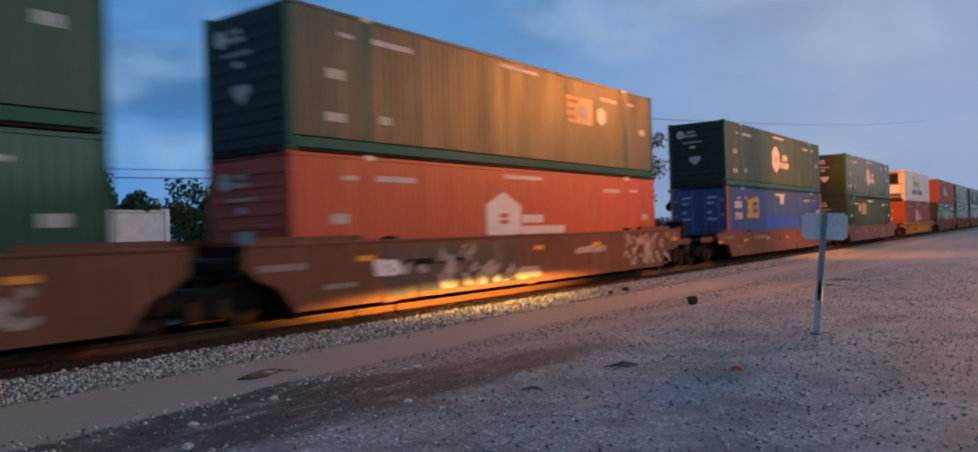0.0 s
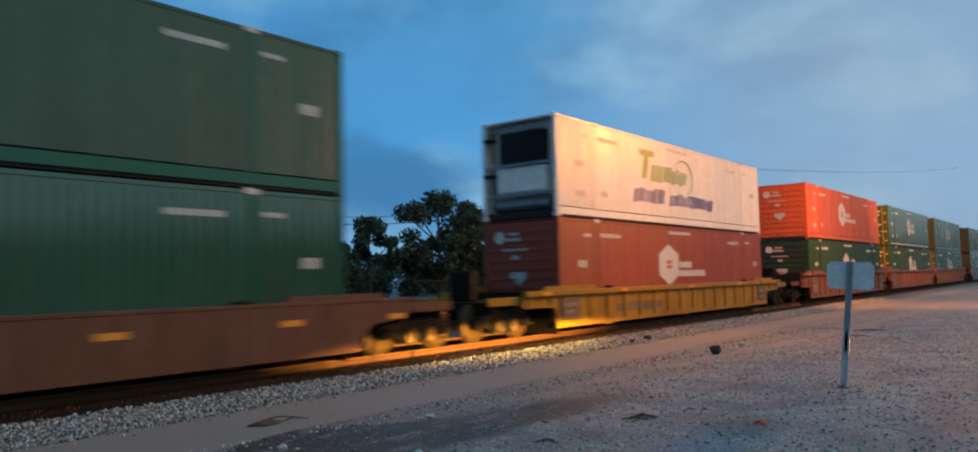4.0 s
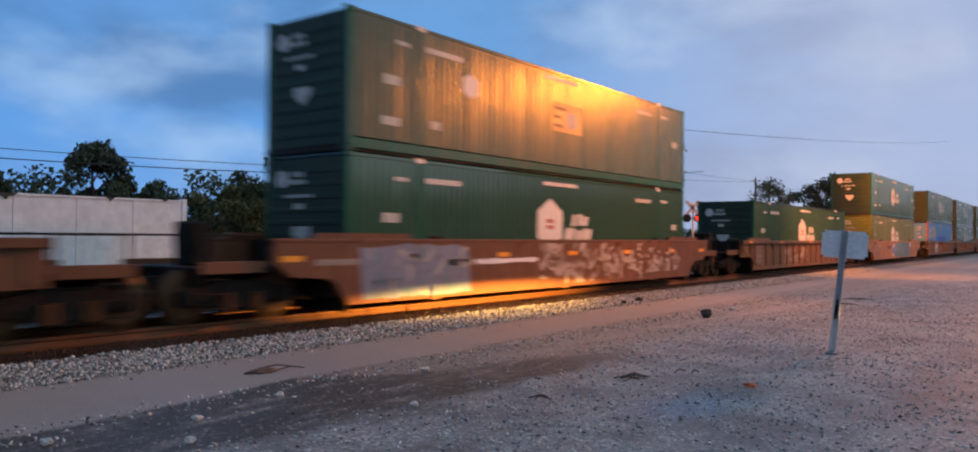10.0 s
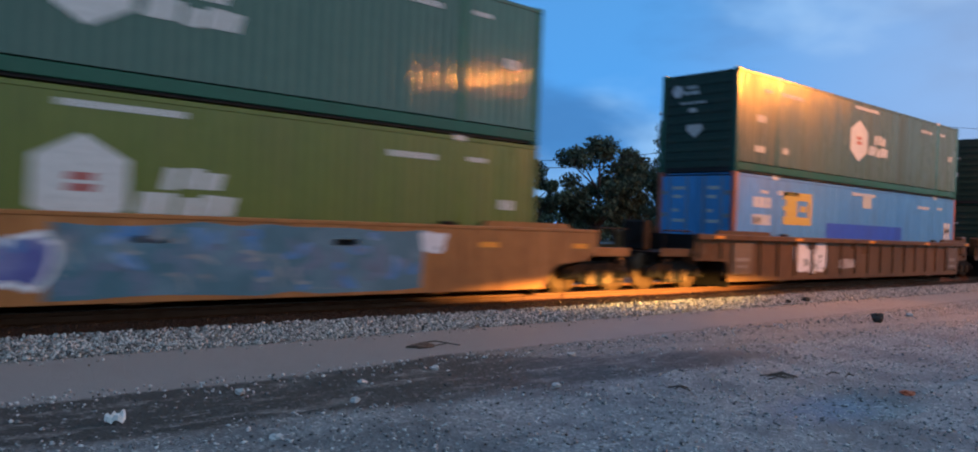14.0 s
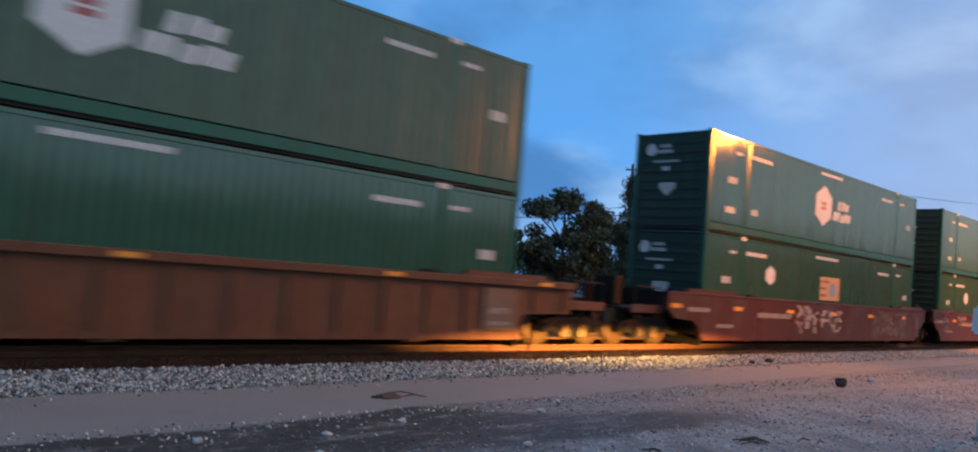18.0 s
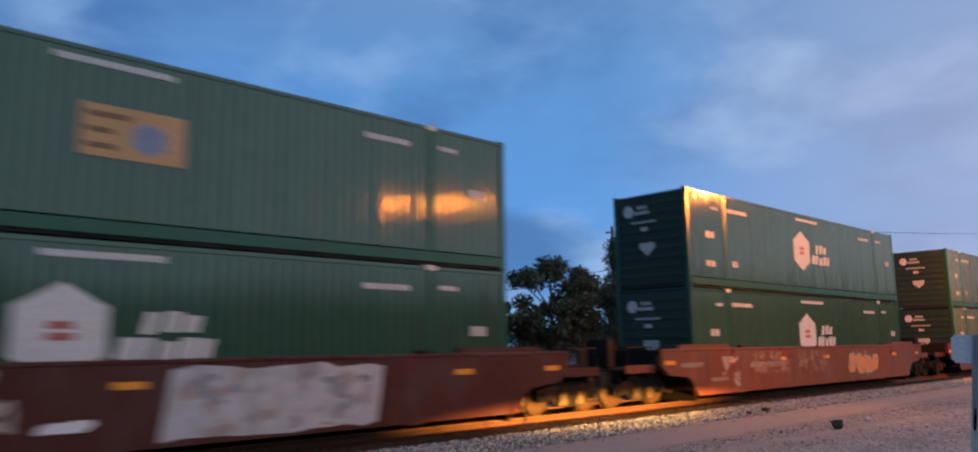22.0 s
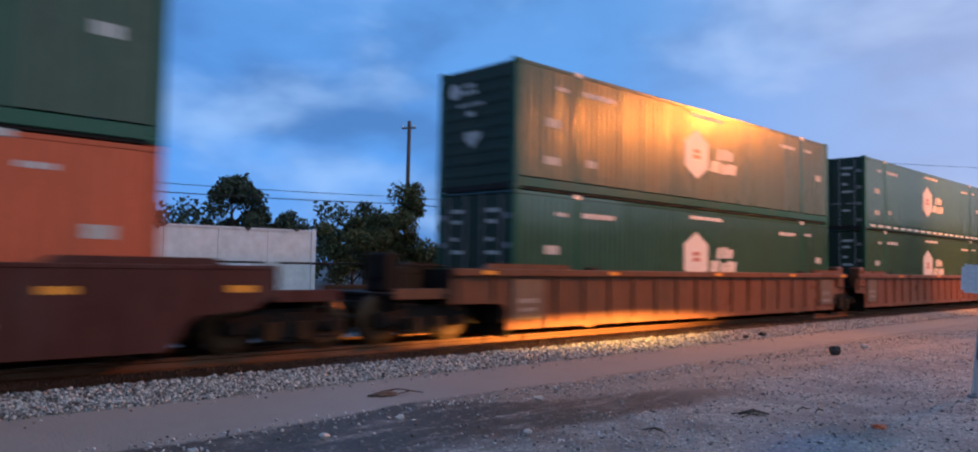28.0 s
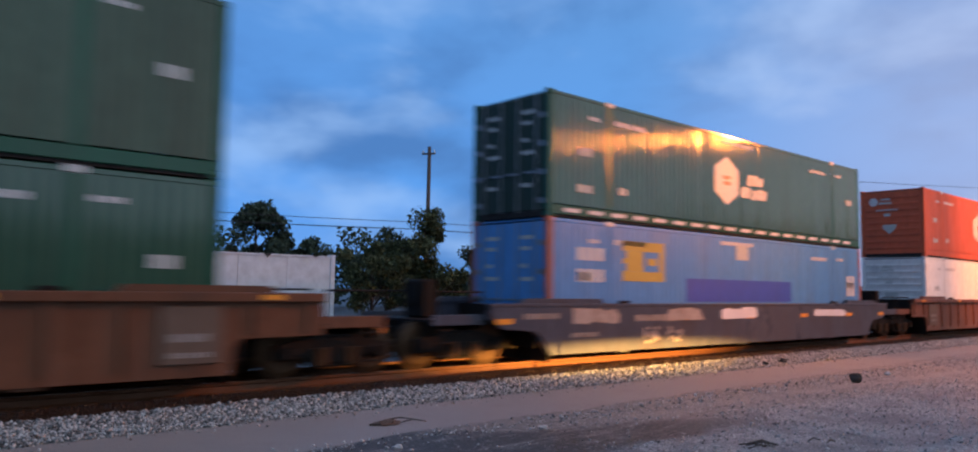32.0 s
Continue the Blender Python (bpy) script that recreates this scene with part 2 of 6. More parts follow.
NAVY = paint("navy_blue_paint", (0.040, 0.088, 0.29), 0.4, spec=0.3)
DEEP_BLUE = paint("deep_blue_paint", (0.025, 0.085, 0.52), 0.4)
WHITE = paint("white_paint", (0.84, 0.84, 0.82), 0.4, 0.15, (0.5, 0.48, 0.45))
POST_RED = paint("red_post_paint", (0.42, 0.13, 0.09), 0.5)
DECAL = surface("white_decal", (0.62, 0.62, 0.62), 0.5, worn=0.25, bump=0)
DECAL_RED = surface("dark_red_decal", (0.40, 0.12, 0.11), 0.5, worn=0.2, bump=0)
DECAL_GREY = surface("grey_decal", (0.50, 0.52, 0.50), 0.5, worn=0.3, bump=0)
CAR_LETTER = surface("faded_car_lettering", (0.27, 0.235, 0.22), 0.6, worn=0.9, other=(0.10, 0.07, 0.06), stain=3.0, bump=0)
DECAL_YELLOW = surface("yellow_decal", (0.50, 0.35, 0.06), 0.5, worn=0.2, bump=0)
DECAL_AMBER = surface("amber_panel", (0.54, 0.31, 0.14), 0.5, worn=0.3, bump=0)
DECAL_STEEL = surface("steel_blue_decal", (0.22, 0.27, 0.40), 0.5, worn=0.3, bump=0)
DECAL_GREEN = surface("green_lettering", (0.16, 0.36, 0.10), 0.5, worn=0.2, bump=0)
PLACARD_INK = surface("brown_placard_ink", (0.21, 0.12, 0.075), 0.6, worn=0.2, bump=0)
DECAL_NAVY = surface("navy_lettering", (0.06, 0.08, 0.30), 0.5, worn=0.2, bump=0)
DARK = surface("dark_rubber_and_shadow_gap", (0.012, 0.012, 0.013), 0.8)
REFLECTOR = surface("amber_reflector", (0.85, 0.33, 0.03), 0.3, worn=0.15, bump=0)
STEEL = surface("dull_steel", (0.30, 0.30, 0.30), 0.4, 0.8, 30, 2, 0.4, (0.16, 0.10, 0.07))
CASTING = surface("worn_casting", (0.55, 0.55, 0.54), 0.5, 0.2, 24, 5, 0.5, (0.22, 0.20, 0.18), 0.2)
GALV = surface("galvanised_steel", (0.74, 0.74, 0.74), 0.35, 0.3, 30, 6, 0.35, (0.25, 0.25, 0.26), 0.08)
POST_STEEL = surface("dull_post_steel", (0.40, 0.41, 0.44), 0.5, 0.15, 30, 6, 0.4, (0.16, 0.16, 0.18), 0.1)
SIGN_BACK = surface("sign_aluminium", (0.84, 0.86, 0.88), 0.45, 0.1, 20, 5, 0.25, (0.4, 0.42, 0.44), 0.05)
TRUCK_STEEL = surface("grimy_cast_steel", (0.018, 0.015, 0.014), 0.7, 0.3, 18, 2.5, 0.6, (0.03, 0.022, 0.018), 0.4, spec=0.15)
WHEEL_STEEL = surface("wheel_steel", (0.085, 0.046, 0.024), 0.45, 0.5, 20, 3, 0.5, (0.06, 0.036, 0.022), spec=0.3)
RUST_RAIL = surface("rusty_rail", (0.115, 0.040, 0.013), 0.65, 0.2, 40, 3, 0.5, (0.09, 0.035, 0.016), 0.35)
RAIL_HEAD = surface("worn_rail_head", (0.24, 0.19, 0.16), 0.38, 0.9, 60, 3, 0.3, (0.3, 0.25, 0.22), 0.05)


def car_paint(name, colour, dirt=(0.075, 0.042, 0.028), worn=0.75, rough=0.30):
    return surface(name, colour, rough, 0.0, 7.0, 0.9, worn, dirt, 0.12, (0.8, 1.0, 0.5), 0.0, spec=0.22, scuff=0.6)


PANEL = surface("grey_brown_panel", (0.13, 0.082, 0.056), 0.5, 0, 8, 1.2, 0.6, (0.06, 0.042, 0.034), 0.1, (0.8, 1, 0.5), scuff=0.4)
CAR = {
    "tan": car_paint("faded_tan_car_paint", (0.156, 0.064, 0.034)),
    "brown": car_paint("rusty_brown_car_paint", (0.124, 0.064, 0.029)),
    "clay": car_paint("clay_car_paint", (0.160, 0.070, 0.042)),
    "yellow": car_paint("yellow_car_paint", (0.361, 0.194, 0.023), worn=0.55),
    "orange": car_paint("orange_car_paint", (0.368, 0.160, 0.056), worn=0.45),
    "rust": car_paint("rust_tan_car_paint", (0.130, 0.071, 0.032), worn=0.85),
    "oxide": car_paint("oxide_red_car_paint", (0.080, 0.024, 0.018), (0.092, 0.066, 0.062), worn=0.85),
    "brick": car_paint("brick_red_car_paint", (0.200, 0.064, 0.032), (0.150, 0.094, 0.074), worn=0.85),
    "slate": car_paint("slate_grey_car_paint", (0.069, 0.075, 0.102), worn=0.5),
}
WOOD_TIE = surface("creosoted_tie", (0.055, 0.038, 0.028), 0.85, 0, 12, 2, 0.5, (0.11, 0.09, 0.075), 0.5, (0.3, 3, 3))
POLE_WOOD = surface("weathered_pole_wood", (0.13, 0.095, 0.075), 0.85, 0, 14, 2, 0.4, None, 0.4, (4, 4, 0.4))
BARK = surface("bark", (0.06, 0.045, 0.035), 0.9, 0, 10, 2, 0.4, None, 0.6, (3, 3, 0.6))
CABLE = surface("cable_black", (0.015, 0.015, 0.017), 0.6)
WALL_WHITE = surface("stained_white_wall", (0.72, 0.77, 0.84), 0.7, 0, 2.0, 0.4, 0.15, (0.55, 0.55, 0.54), 0.05, (1, 1, 1))
WALL_STAIN = surface("black_roof_stain", (0.05, 0.052, 0.055), 0.8)
CAR_DARK = surface("dark_blue_car_paint", (0.03, 0.04, 0.07), 0.25)
CAR_GLASS = surface("tinted_glass", (0.10, 0.14, 0.20), 0.08, bump=0)
TYRE = surface("tyre_rubber", (0.012, 0.012, 0.013), 0.8)
RED_LAMP = glow("red_signal_lens", (1.0, 0.022, 0.010), 4.0)
WHITE_LAMP = glow("white_headlamp", (1.0, 0.82, 0.62), 8.0)
SODIUM_GLASS = glow("sodium_lens", (1.0, 0.56, 0.20), 4.0)


def leaf_material(name, colour):
    m, nt, b = nodes_of(name)
    g = put(nt, "ShaderNodeNewGeometry")
    c = mixed(nt, g.outputs["Random Per Island"], rgba(colour, 0.55), rgba((colour[0] * 1.5, colour[1] * 1.35, colour[2] * 1.1)))
    nt.links.new(c, b.inputs["Base Color"])
    b.inputs["Roughness"].default_value = 0.8
    b.inputs["Specular IOR Level"].default_value = 0.15
    return m


LEAF = leaf_material("broad_leaves", (0.070, 0.098, 0.070))
LEAF_DARK = leaf_material("dark_leaves", (0.060, 0.086, 0.066))
LEAF_OLIVE = leaf_material("olive_leaves", (0.080, 0.100, 0.056))


def stone_material(name, a, b2, rough=0.8):
    m, nt, b = nodes_of(name)
    g = put(nt, "ShaderNodeNewGeometry")
    r = nt.nodes.new("ShaderNodeValToRGB")
    nt.links.new(g.outputs["Random Per Island"], r.inputs[0])
    r.color_ramp.elements[0].color, r.color_ramp.elements[1].color = rgba(a), rgba(b2)
    tc = put(nt, "ShaderNodeTexCoord")
    n = put(nt, "ShaderNodeTexNoise", [("Vector", tc.outputs["Object"])], Scale=70.0, Detail=3.0)
    c = mixed(nt, ranged(nt, n.outputs[0], 0.35, 0.7, 0.0, 0.45), r.outputs[0], rgba(a, 0.6))
    nt.links.new(c, b.inputs["Base Color"])
    b.inputs["Roughness"].default_value = rough
    return m


BALLAST_STONE = stone_material("ballast_stone", (0.045, 0.045, 0.047), (0.74, 0.73, 0.72), 0.28)
# rust stain darkened to near black for the shade beside the train
RUSTY_STONE = stone_material("shaded_rust_ballast", (0.010, 0.005, 0.003), (0.060, 0.022, 0.008), 0.45)
GRAVEL_STONE = stone_material("lot_gravel", (0.06, 0.061, 0.068), (0.80, 0.80, 0.81), 0.35)


def ground_material():
    """Lot gravel, a dark soil band, the pale trodden path and the ballast skirt, by distance from the track."""
    m, nt, b = nodes_of("lot_ground")
    tc = put(nt, "ShaderNodeTexCoord")
    pos = tc.outputs["Object"]
    sep = put(nt, "ShaderNodeSeparateXYZ", [("Vector", pos)])
    along = put(nt, "ShaderNodeMapping", [("Vector", pos)])
    along.inputs["Scale"].default_value = (0.28, 1.0, 1.0)
    wob = put(nt, "ShaderNodeTexNoise", [("Vector", along.outputs[0])], Scale=0.9, Detail=6.0, Roughness=0.66)
    ruts = put(nt, "ShaderNodeTexNoise", [("Vector", along.outputs[0])], Scale=3.2, Detail=6.0, Roughness=0.7)
    wob2 = put(nt, "ShaderNodeTexNoise", [("Vector", pos)], Scale=4.0, Detail=4.0, Roughness=0.65)
    y = put(nt, "ShaderNodeMath", [(0, wob.outputs[0])])
    y.operation, y.inputs[1].default_value, y.inputs[2].default_value = "MULTIPLY_ADD", 1.1, -0.72
    y2 = put(nt, "ShaderNodeMath", [(0, wob2.outputs[0]), (2, y.outputs[0])])
    y2.operation, y2.inputs[1].default_value = "MULTIPLY_ADD", 0.35
    ys = put(nt, "ShaderNodeMath", [(0, sep.outputs["Y"]), (1, y2.outputs[0])])
    ys.operation = "ADD"
    fine = put(nt, "ShaderNodeTexNoise", [("Vector", pos)], Scale=55.0, Detail=5.0, Roughness=0.7)
    cell = put(nt, "ShaderNodeTexVoronoi", [("Vector", pos)], Scale=34.0)
    cell2 = put(nt, "ShaderNodeTexVoronoi", [("Vector", pos)], Scale=11.0)
    patch = put(nt, "ShaderNodeTexNoise", [("Vector", pos)], Scale=0.9, Detail=6.0, Roughness=0.65)
    bright = put(nt, "ShaderNodeSeparateColor", [("Color", cell.outputs["Color"])])
    chunk = put(nt, "ShaderNodeSeparateColor", [("Color", cell2.outputs["Color"])])
    lot = mixed(nt, ranged(nt, fine.outputs[0], 0.34, 0.70), (0.075, 0.076, 0.083, 1), (0.46, 0.46, 0.47, 1))
    lot = mixed(nt, ranged(nt, bright.outputs[0], 0.80, 0.97, 0.0, 0.8), lot, (0.62, 0.61, 0.60, 1))
    lot = mixed(nt, ranged(nt, bright.outputs[1], 0.84, 0.97, 0.0, 0.6), lot, (0.045, 0.042, 0.044, 1))
    lot = mixed(nt, ranged(nt, patch.outputs[0], 0.45, 0.60, 0.0, 0.72), lot, (0.105, 0.103, 0.110, 1))
    lot = mixed(nt, ranged(nt, ruts.outputs[0], 0.54, 0.66, 0.0, 0.45), lot, (0.085, 0.080, 0.080, 1))
    soil = mixed(nt, ranged(nt, fine.outputs[0], 0.35, 0.7), (0.026, 0.024, 0.024, 1), (0.105, 0.096, 0.092, 1))
    soil = mixed(nt, ranged(nt, bright.outputs[2], 0.92, 0.98, 0.0, 0.8), soil, (0.30, 0.28, 0.27, 1))
    path = mixed(nt, ranged(nt, fine.outputs[0], 0.3, 0.75), (0.255, 0.230, 0.222, 1), (0.350, 0.318, 0.306, 1))
    path = mixed(nt, ranged(nt, patch.outputs[0], 0.52, 0.72, 0.0, 0.35), path, (0.19, 0.166, 0.156, 1))
    pebbly = mixed(nt, ranged(nt, fine.outputs[0], 0.34, 0.70), (0.10, 0.088, 0.082, 1), (0.36, 0.325, 0.305, 1))
    pebbly = mixed(nt, ranged(nt, bright.outputs[0], 0.80, 0.95, 0.0, 0.75), pebbly, (0.56, 0.53, 0.51, 1))
    pebbly = mixed(nt, ranged(nt, chunk.outputs[1], 0.80, 0.95, 0.0, 0.5), pebbly, (0.06, 0.052, 0.048, 1))
    skirt = mixed(nt, ranged(nt, fine.outputs[0], 0.3, 0.75), (0.10, 0.09, 0.085, 1), (0.26, 0.24, 0.22, 1))
    low = put(nt, "ShaderNodeMath", [(0, y2.outputs[0]), (2, sep.outputs["Y"])])
    low.operation, low.inputs[1].default_value = "MULTIPLY_ADD", 0.35

    def above(value, edges, soft):
        """1 where value lies beyond an edge that runs through the given (x, y) corners."""
        curve = None
        for (x0, y0), (x1, y1) in zip(edges, edges[1:]):
            leg = ranged(nt, sep.outputs["X"], x0, x1, 0.0, y1 - y0)
            if curve is None:
                first = put(nt, "ShaderNodeMath", [(0, leg)])
                first.operation, first.inputs[1].default_value = "ADD", y0
                curve = first.outputs[0]
            else:
                total = put(nt, "ShaderNodeMath", [(0, curve), (1, leg)])
                total.operation = "ADD"
                curve = total.outputs[0]
        diff = put(nt, "ShaderNodeMath", [(0, value), (1, curve)])
        diff.operation = "SUBTRACT"
        return ranged(nt, diff.outputs[0], -soft, soft)

    def times(*factors):
        out = factors[0]
        for f in factors[1:]:
            m2 = put(nt, "ShaderNodeMath", [(0, out), (1, f)])
            m2.operation = "MULTIPLY"
            out = m2.outputs[0]
        return out

    fade = ranged(nt, sep.outputs["X"], 9.3, 11.5, 1.0, 0.0)
    streak = ranged(nt, ruts.outputs[0], 0.62, 0.52, 0.2, 1.0)
    wide = ys.outputs[0]
    # out from the lot: pebbly strip, dark soil inside it, a thin pale wheel line, the trodden path, the ballast skirt
    c = mixed(nt, above(wide, ((3, 6.2), (10, 6.5), (30, 5.4)), 0.25), lot, pebbly)
    c = mixed(nt, times(above(wide, ((1, 6.35), (5, 6.1), (10, 5.75)), 0.14), fade, streak), c, soil)
    c = mixed(nt, times(above(wide, ((5.5, 8.6), (7.5, 7.3), (10, 6.7)), 0.16), ranged(nt, sep.outputs["X"], 4.5, 6.5, 0.0, 0.85)), c, pebbly)
    line = times(above(low.outputs[0], ((9, 7.05), (15, 6.85), (24, 6.2)), 0.05), ranged(nt, above(low.outputs[0], ((9, 7.42), (15, 7.22), (24, 6.65)), 0.09), 0.0, 1.0, 1.0, 0.0), ranged(nt, sep.outputs["X"], 8.5, 11.0))
    c = mixed(nt, times(line, ranged(nt, ruts.outputs[0], 0.42, 0.58, 0.15, 0.7)), c, path)
    c = mixed(nt, above(low.outputs[0], ((4, 7.85), (7.5, 8.2), (30, 8.65)), 0.05), c, path)
    # a faint blue patch on the gravel
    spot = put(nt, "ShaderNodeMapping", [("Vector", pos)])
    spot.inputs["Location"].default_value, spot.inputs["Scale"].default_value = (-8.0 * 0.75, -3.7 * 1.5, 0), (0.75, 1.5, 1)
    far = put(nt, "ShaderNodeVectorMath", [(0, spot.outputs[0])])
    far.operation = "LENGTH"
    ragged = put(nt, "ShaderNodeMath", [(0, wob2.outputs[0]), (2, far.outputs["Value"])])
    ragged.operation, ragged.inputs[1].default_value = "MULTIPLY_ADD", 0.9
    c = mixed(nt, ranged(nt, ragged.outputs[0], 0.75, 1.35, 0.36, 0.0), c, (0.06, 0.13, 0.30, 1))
    c = mixed(nt, ranged(nt, low.outputs[0], 9.95, 10.1), c, skirt)
    # rust brown by the rail, with the train's shade put into its colour
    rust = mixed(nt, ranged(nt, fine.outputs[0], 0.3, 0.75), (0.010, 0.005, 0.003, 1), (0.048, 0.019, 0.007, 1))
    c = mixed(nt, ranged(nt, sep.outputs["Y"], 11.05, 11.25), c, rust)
    c = mixed(nt, ranged(nt, sep.outputs["Y"], 14.8, 16.0), c, soil)
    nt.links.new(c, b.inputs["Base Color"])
    b.inputs["Roughness"].default_value = 0.5
    b.inputs["Specular IOR Level"].default_value = 0.3
    h = put(nt, "ShaderNodeMath", [(0, cell.outputs["Distance"]), (1, fine.outputs[0])])
    h.operation = "MULTIPLY"
    bp = put(nt, "ShaderNodeBump", [("Height", h.outputs[0])], Strength=0.6, Distance=0.02)
    nt.links.new(bp.outputs[0], b.inputs["Normal"])
    return m


GROUND = ground_material()


# ---- mesh helpers ----
MESHES = {}


def box(bm, x0, x1, y0, y1, z0, z1, bevel=0.0):
    r = bmesh.ops.create_cube(bm, size=1.0, matrix=Matrix.Translation(((x0 + x1) / 2, (y0 + y1) / 2, (z0 + z1) / 2)) @ Matrix.Diagonal((x1 - x0, y1 - y0, z1 - z0, 1)))
    if bevel:
        edges = list({e for v in r["verts"] for e in v.link_edges})
        bmesh.ops.bevel(bm, geom=edges, offset=bevel, segments=1, affect="EDGES")


def rod(bm, a, b, r, n=8, r2=None):
    a, b = Vector(a), Vector(b)
    q = (b - a).to_track_quat("Z", "Y").to_matrix().to_4x4()
    bmesh.ops.create_cone(bm, cap_ends=True, segments=n, radius1=r, radius2=r if r2 is None else r2, depth=(b - a).length, matrix=Matrix.Translation((a + b) / 2) @ q)


def prism(bm, outline, y0, y1):
    """A flat plate with the given (x, z) outline, between y0 and y1."""
    front = [bm.verts.new((x, y0, z)) for x, z in outline]
    back = [bm.verts.new((x, y1, z)) for x, z in outline]
    n = len(outline)
    bm.faces.new(front)
    bm.faces.new(back[::-1])
    for i in range(n):
        bm.faces.new((front[i], back[i], back[(i + 1) % n], front[(i + 1) % n]))
    bmesh.ops.recalc_face_normals(bm, faces=bm.faces)


def mesh_of(key, build, material, smooth=False):
    """The mesh that build(bm) makes, made once for each key and material."""
    k = (key, material.name)
    if k not in MESHES:
        bm = bmesh.new()
        build(bm)
        me = bpy.data.meshes.new(str(key if isinstance(key, str) else key[0]))
        bm.to_mesh(me)
        bm.free()
        me.materials.append(material)
        if smooth:
            me.polygons.foreach_set("use_smooth", [True] * len(me.polygons))
        MESHES[k] = me
    return MESHES[k]


def piece(name, key, build, material, parent, at=None, label="", smooth=False):
    """One part: an object of its own on a shared mesh, under its thing or part."""
    ob = new(name, mesh_of(key, build, material, smooth))
    ob.parent = parent
    if at is not None:
        ob.matrix_basis = at if isinstance(at, Matrix) else Matrix.Translation(at)
    if label:
        ob["label"] = label
    return ob


def part(name, bm, material, parent, label=""):
    me = bpy.data.meshes.new(name)
    bm.to_mesh(me)
    bm.free()
    me.materials.append(material)
    ob = new(name, me)
    ob.parent = parent
    if label:
        ob["label"] = label
    return ob


def thing(name, label, category, at=None, group="", kind=""):
    ob = new(name)
    ob.empty_display_size = 0.3
    if at is not None:
        ob.matrix_basis = at if isinstance(at, Matrix) else Matrix.Translation(at)
    return tagged(ob, label, category, group, kind)


def cloud_mesh(name, verts, faces, material):
    """A mesh from arrays of vertices and triangles or quads."""
    me = bpy.data.meshes.new(name)
    n = faces.shape[1]
    me.vertices.add(len(verts))
    me.vertices.foreach_set("co", verts.astype(np.float32).ravel())
    me.loops.add(faces.size)
    me.loops.foreach_set("vertex_index", faces.astype(np.int32).ravel())
    me.polygons.add(len(faces))
    me.polygons.foreach_set("loop_start", np.arange(0, faces.size, n, dtype=np.int32))
    me.update(calc_edges=True)
    me.validate()
    me.materials.append(material)
    return me


# ---- ground, track ----
def axis(fine0, fine1, step, far0, far1):
    mid = np.arange(fine0, fine1 + 1e-6, step)
    up = fine1 + np.geomspace(step * 2, far1 - fine1, 26)
    down = fine0 - np.geomspace(step * 2, fine0 - far0, 26)[::-1]
    return np.concatenate([down, mid, up])


def ground_height(x, y):
    h = 0.022 * np.sin(x * 0.9 + 1.3 * np.sin(y * 0.7)) * np.cos(y * 1.1 + 0.4) + 0.012 * np.sin(x * 2.7 + y * 1.9)
    calm = np.clip((np.hypot(x - 10, y - 4) - 45) / 20, 0, 1)
    lift = np.clip((y - 9.7) / 1.6, 0, 1)
    drop = np.clip((16.6 - y) / 1.4, 0, 1)
    bank = lift * drop
    ridge = 0.07 * np.clip((y - 11.0) / 0.35, 0, 1) * np.clip((12.2 - y) / 0.3, 0, 1)
    return ridge + h * (1 - calm) * (1 - np.clip((y - 7.5) / 0.5, 0, 1) * 0.7) * (1 - bank) + 0.075 * bank * bank * (3 - 2 * bank)


gx, gy = axis(-8, 46, 0.3, -1500, 3500), axis(-6, 17, 0.22, -1500, 2600)
GX, GY = np.meshgrid(gx, gy, indexing="ij")
gv = np.stack([GX, GY, ground_height(GX, GY)], -1).reshape(-1, 3)
nx, ny = len(gx), len(gy)
gi = np.arange(nx * ny).reshape(nx, ny)
gf = np.stack([gi[:-1, :-1], gi[1:, :-1], gi[1:, 1:], gi[:-1, 1:]], -1).reshape(-1, 4)
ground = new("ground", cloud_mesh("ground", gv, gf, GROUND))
ground.data.polygons.foreach_set("use_smooth", [True] * len(ground.data.polygons))
tagged(ground, "grey gravel lot with a pale dirt path beside the track", "ground", kind="structure")

rng = np.random.default_rng(7)
OCTA = np.array([(1, 0, 0), (-1, 0, 0), (0, 1, 0), (0, -1, 0), (0, 0, 1), (0, 0, -1)], float)
OCTA_F = np.array([(0, 2, 4), (2, 1, 4), (1, 3, 4), (3, 0, 4), (2, 0, 5), (1, 2, 5), (3, 1, 5), (0, 3, 5)])


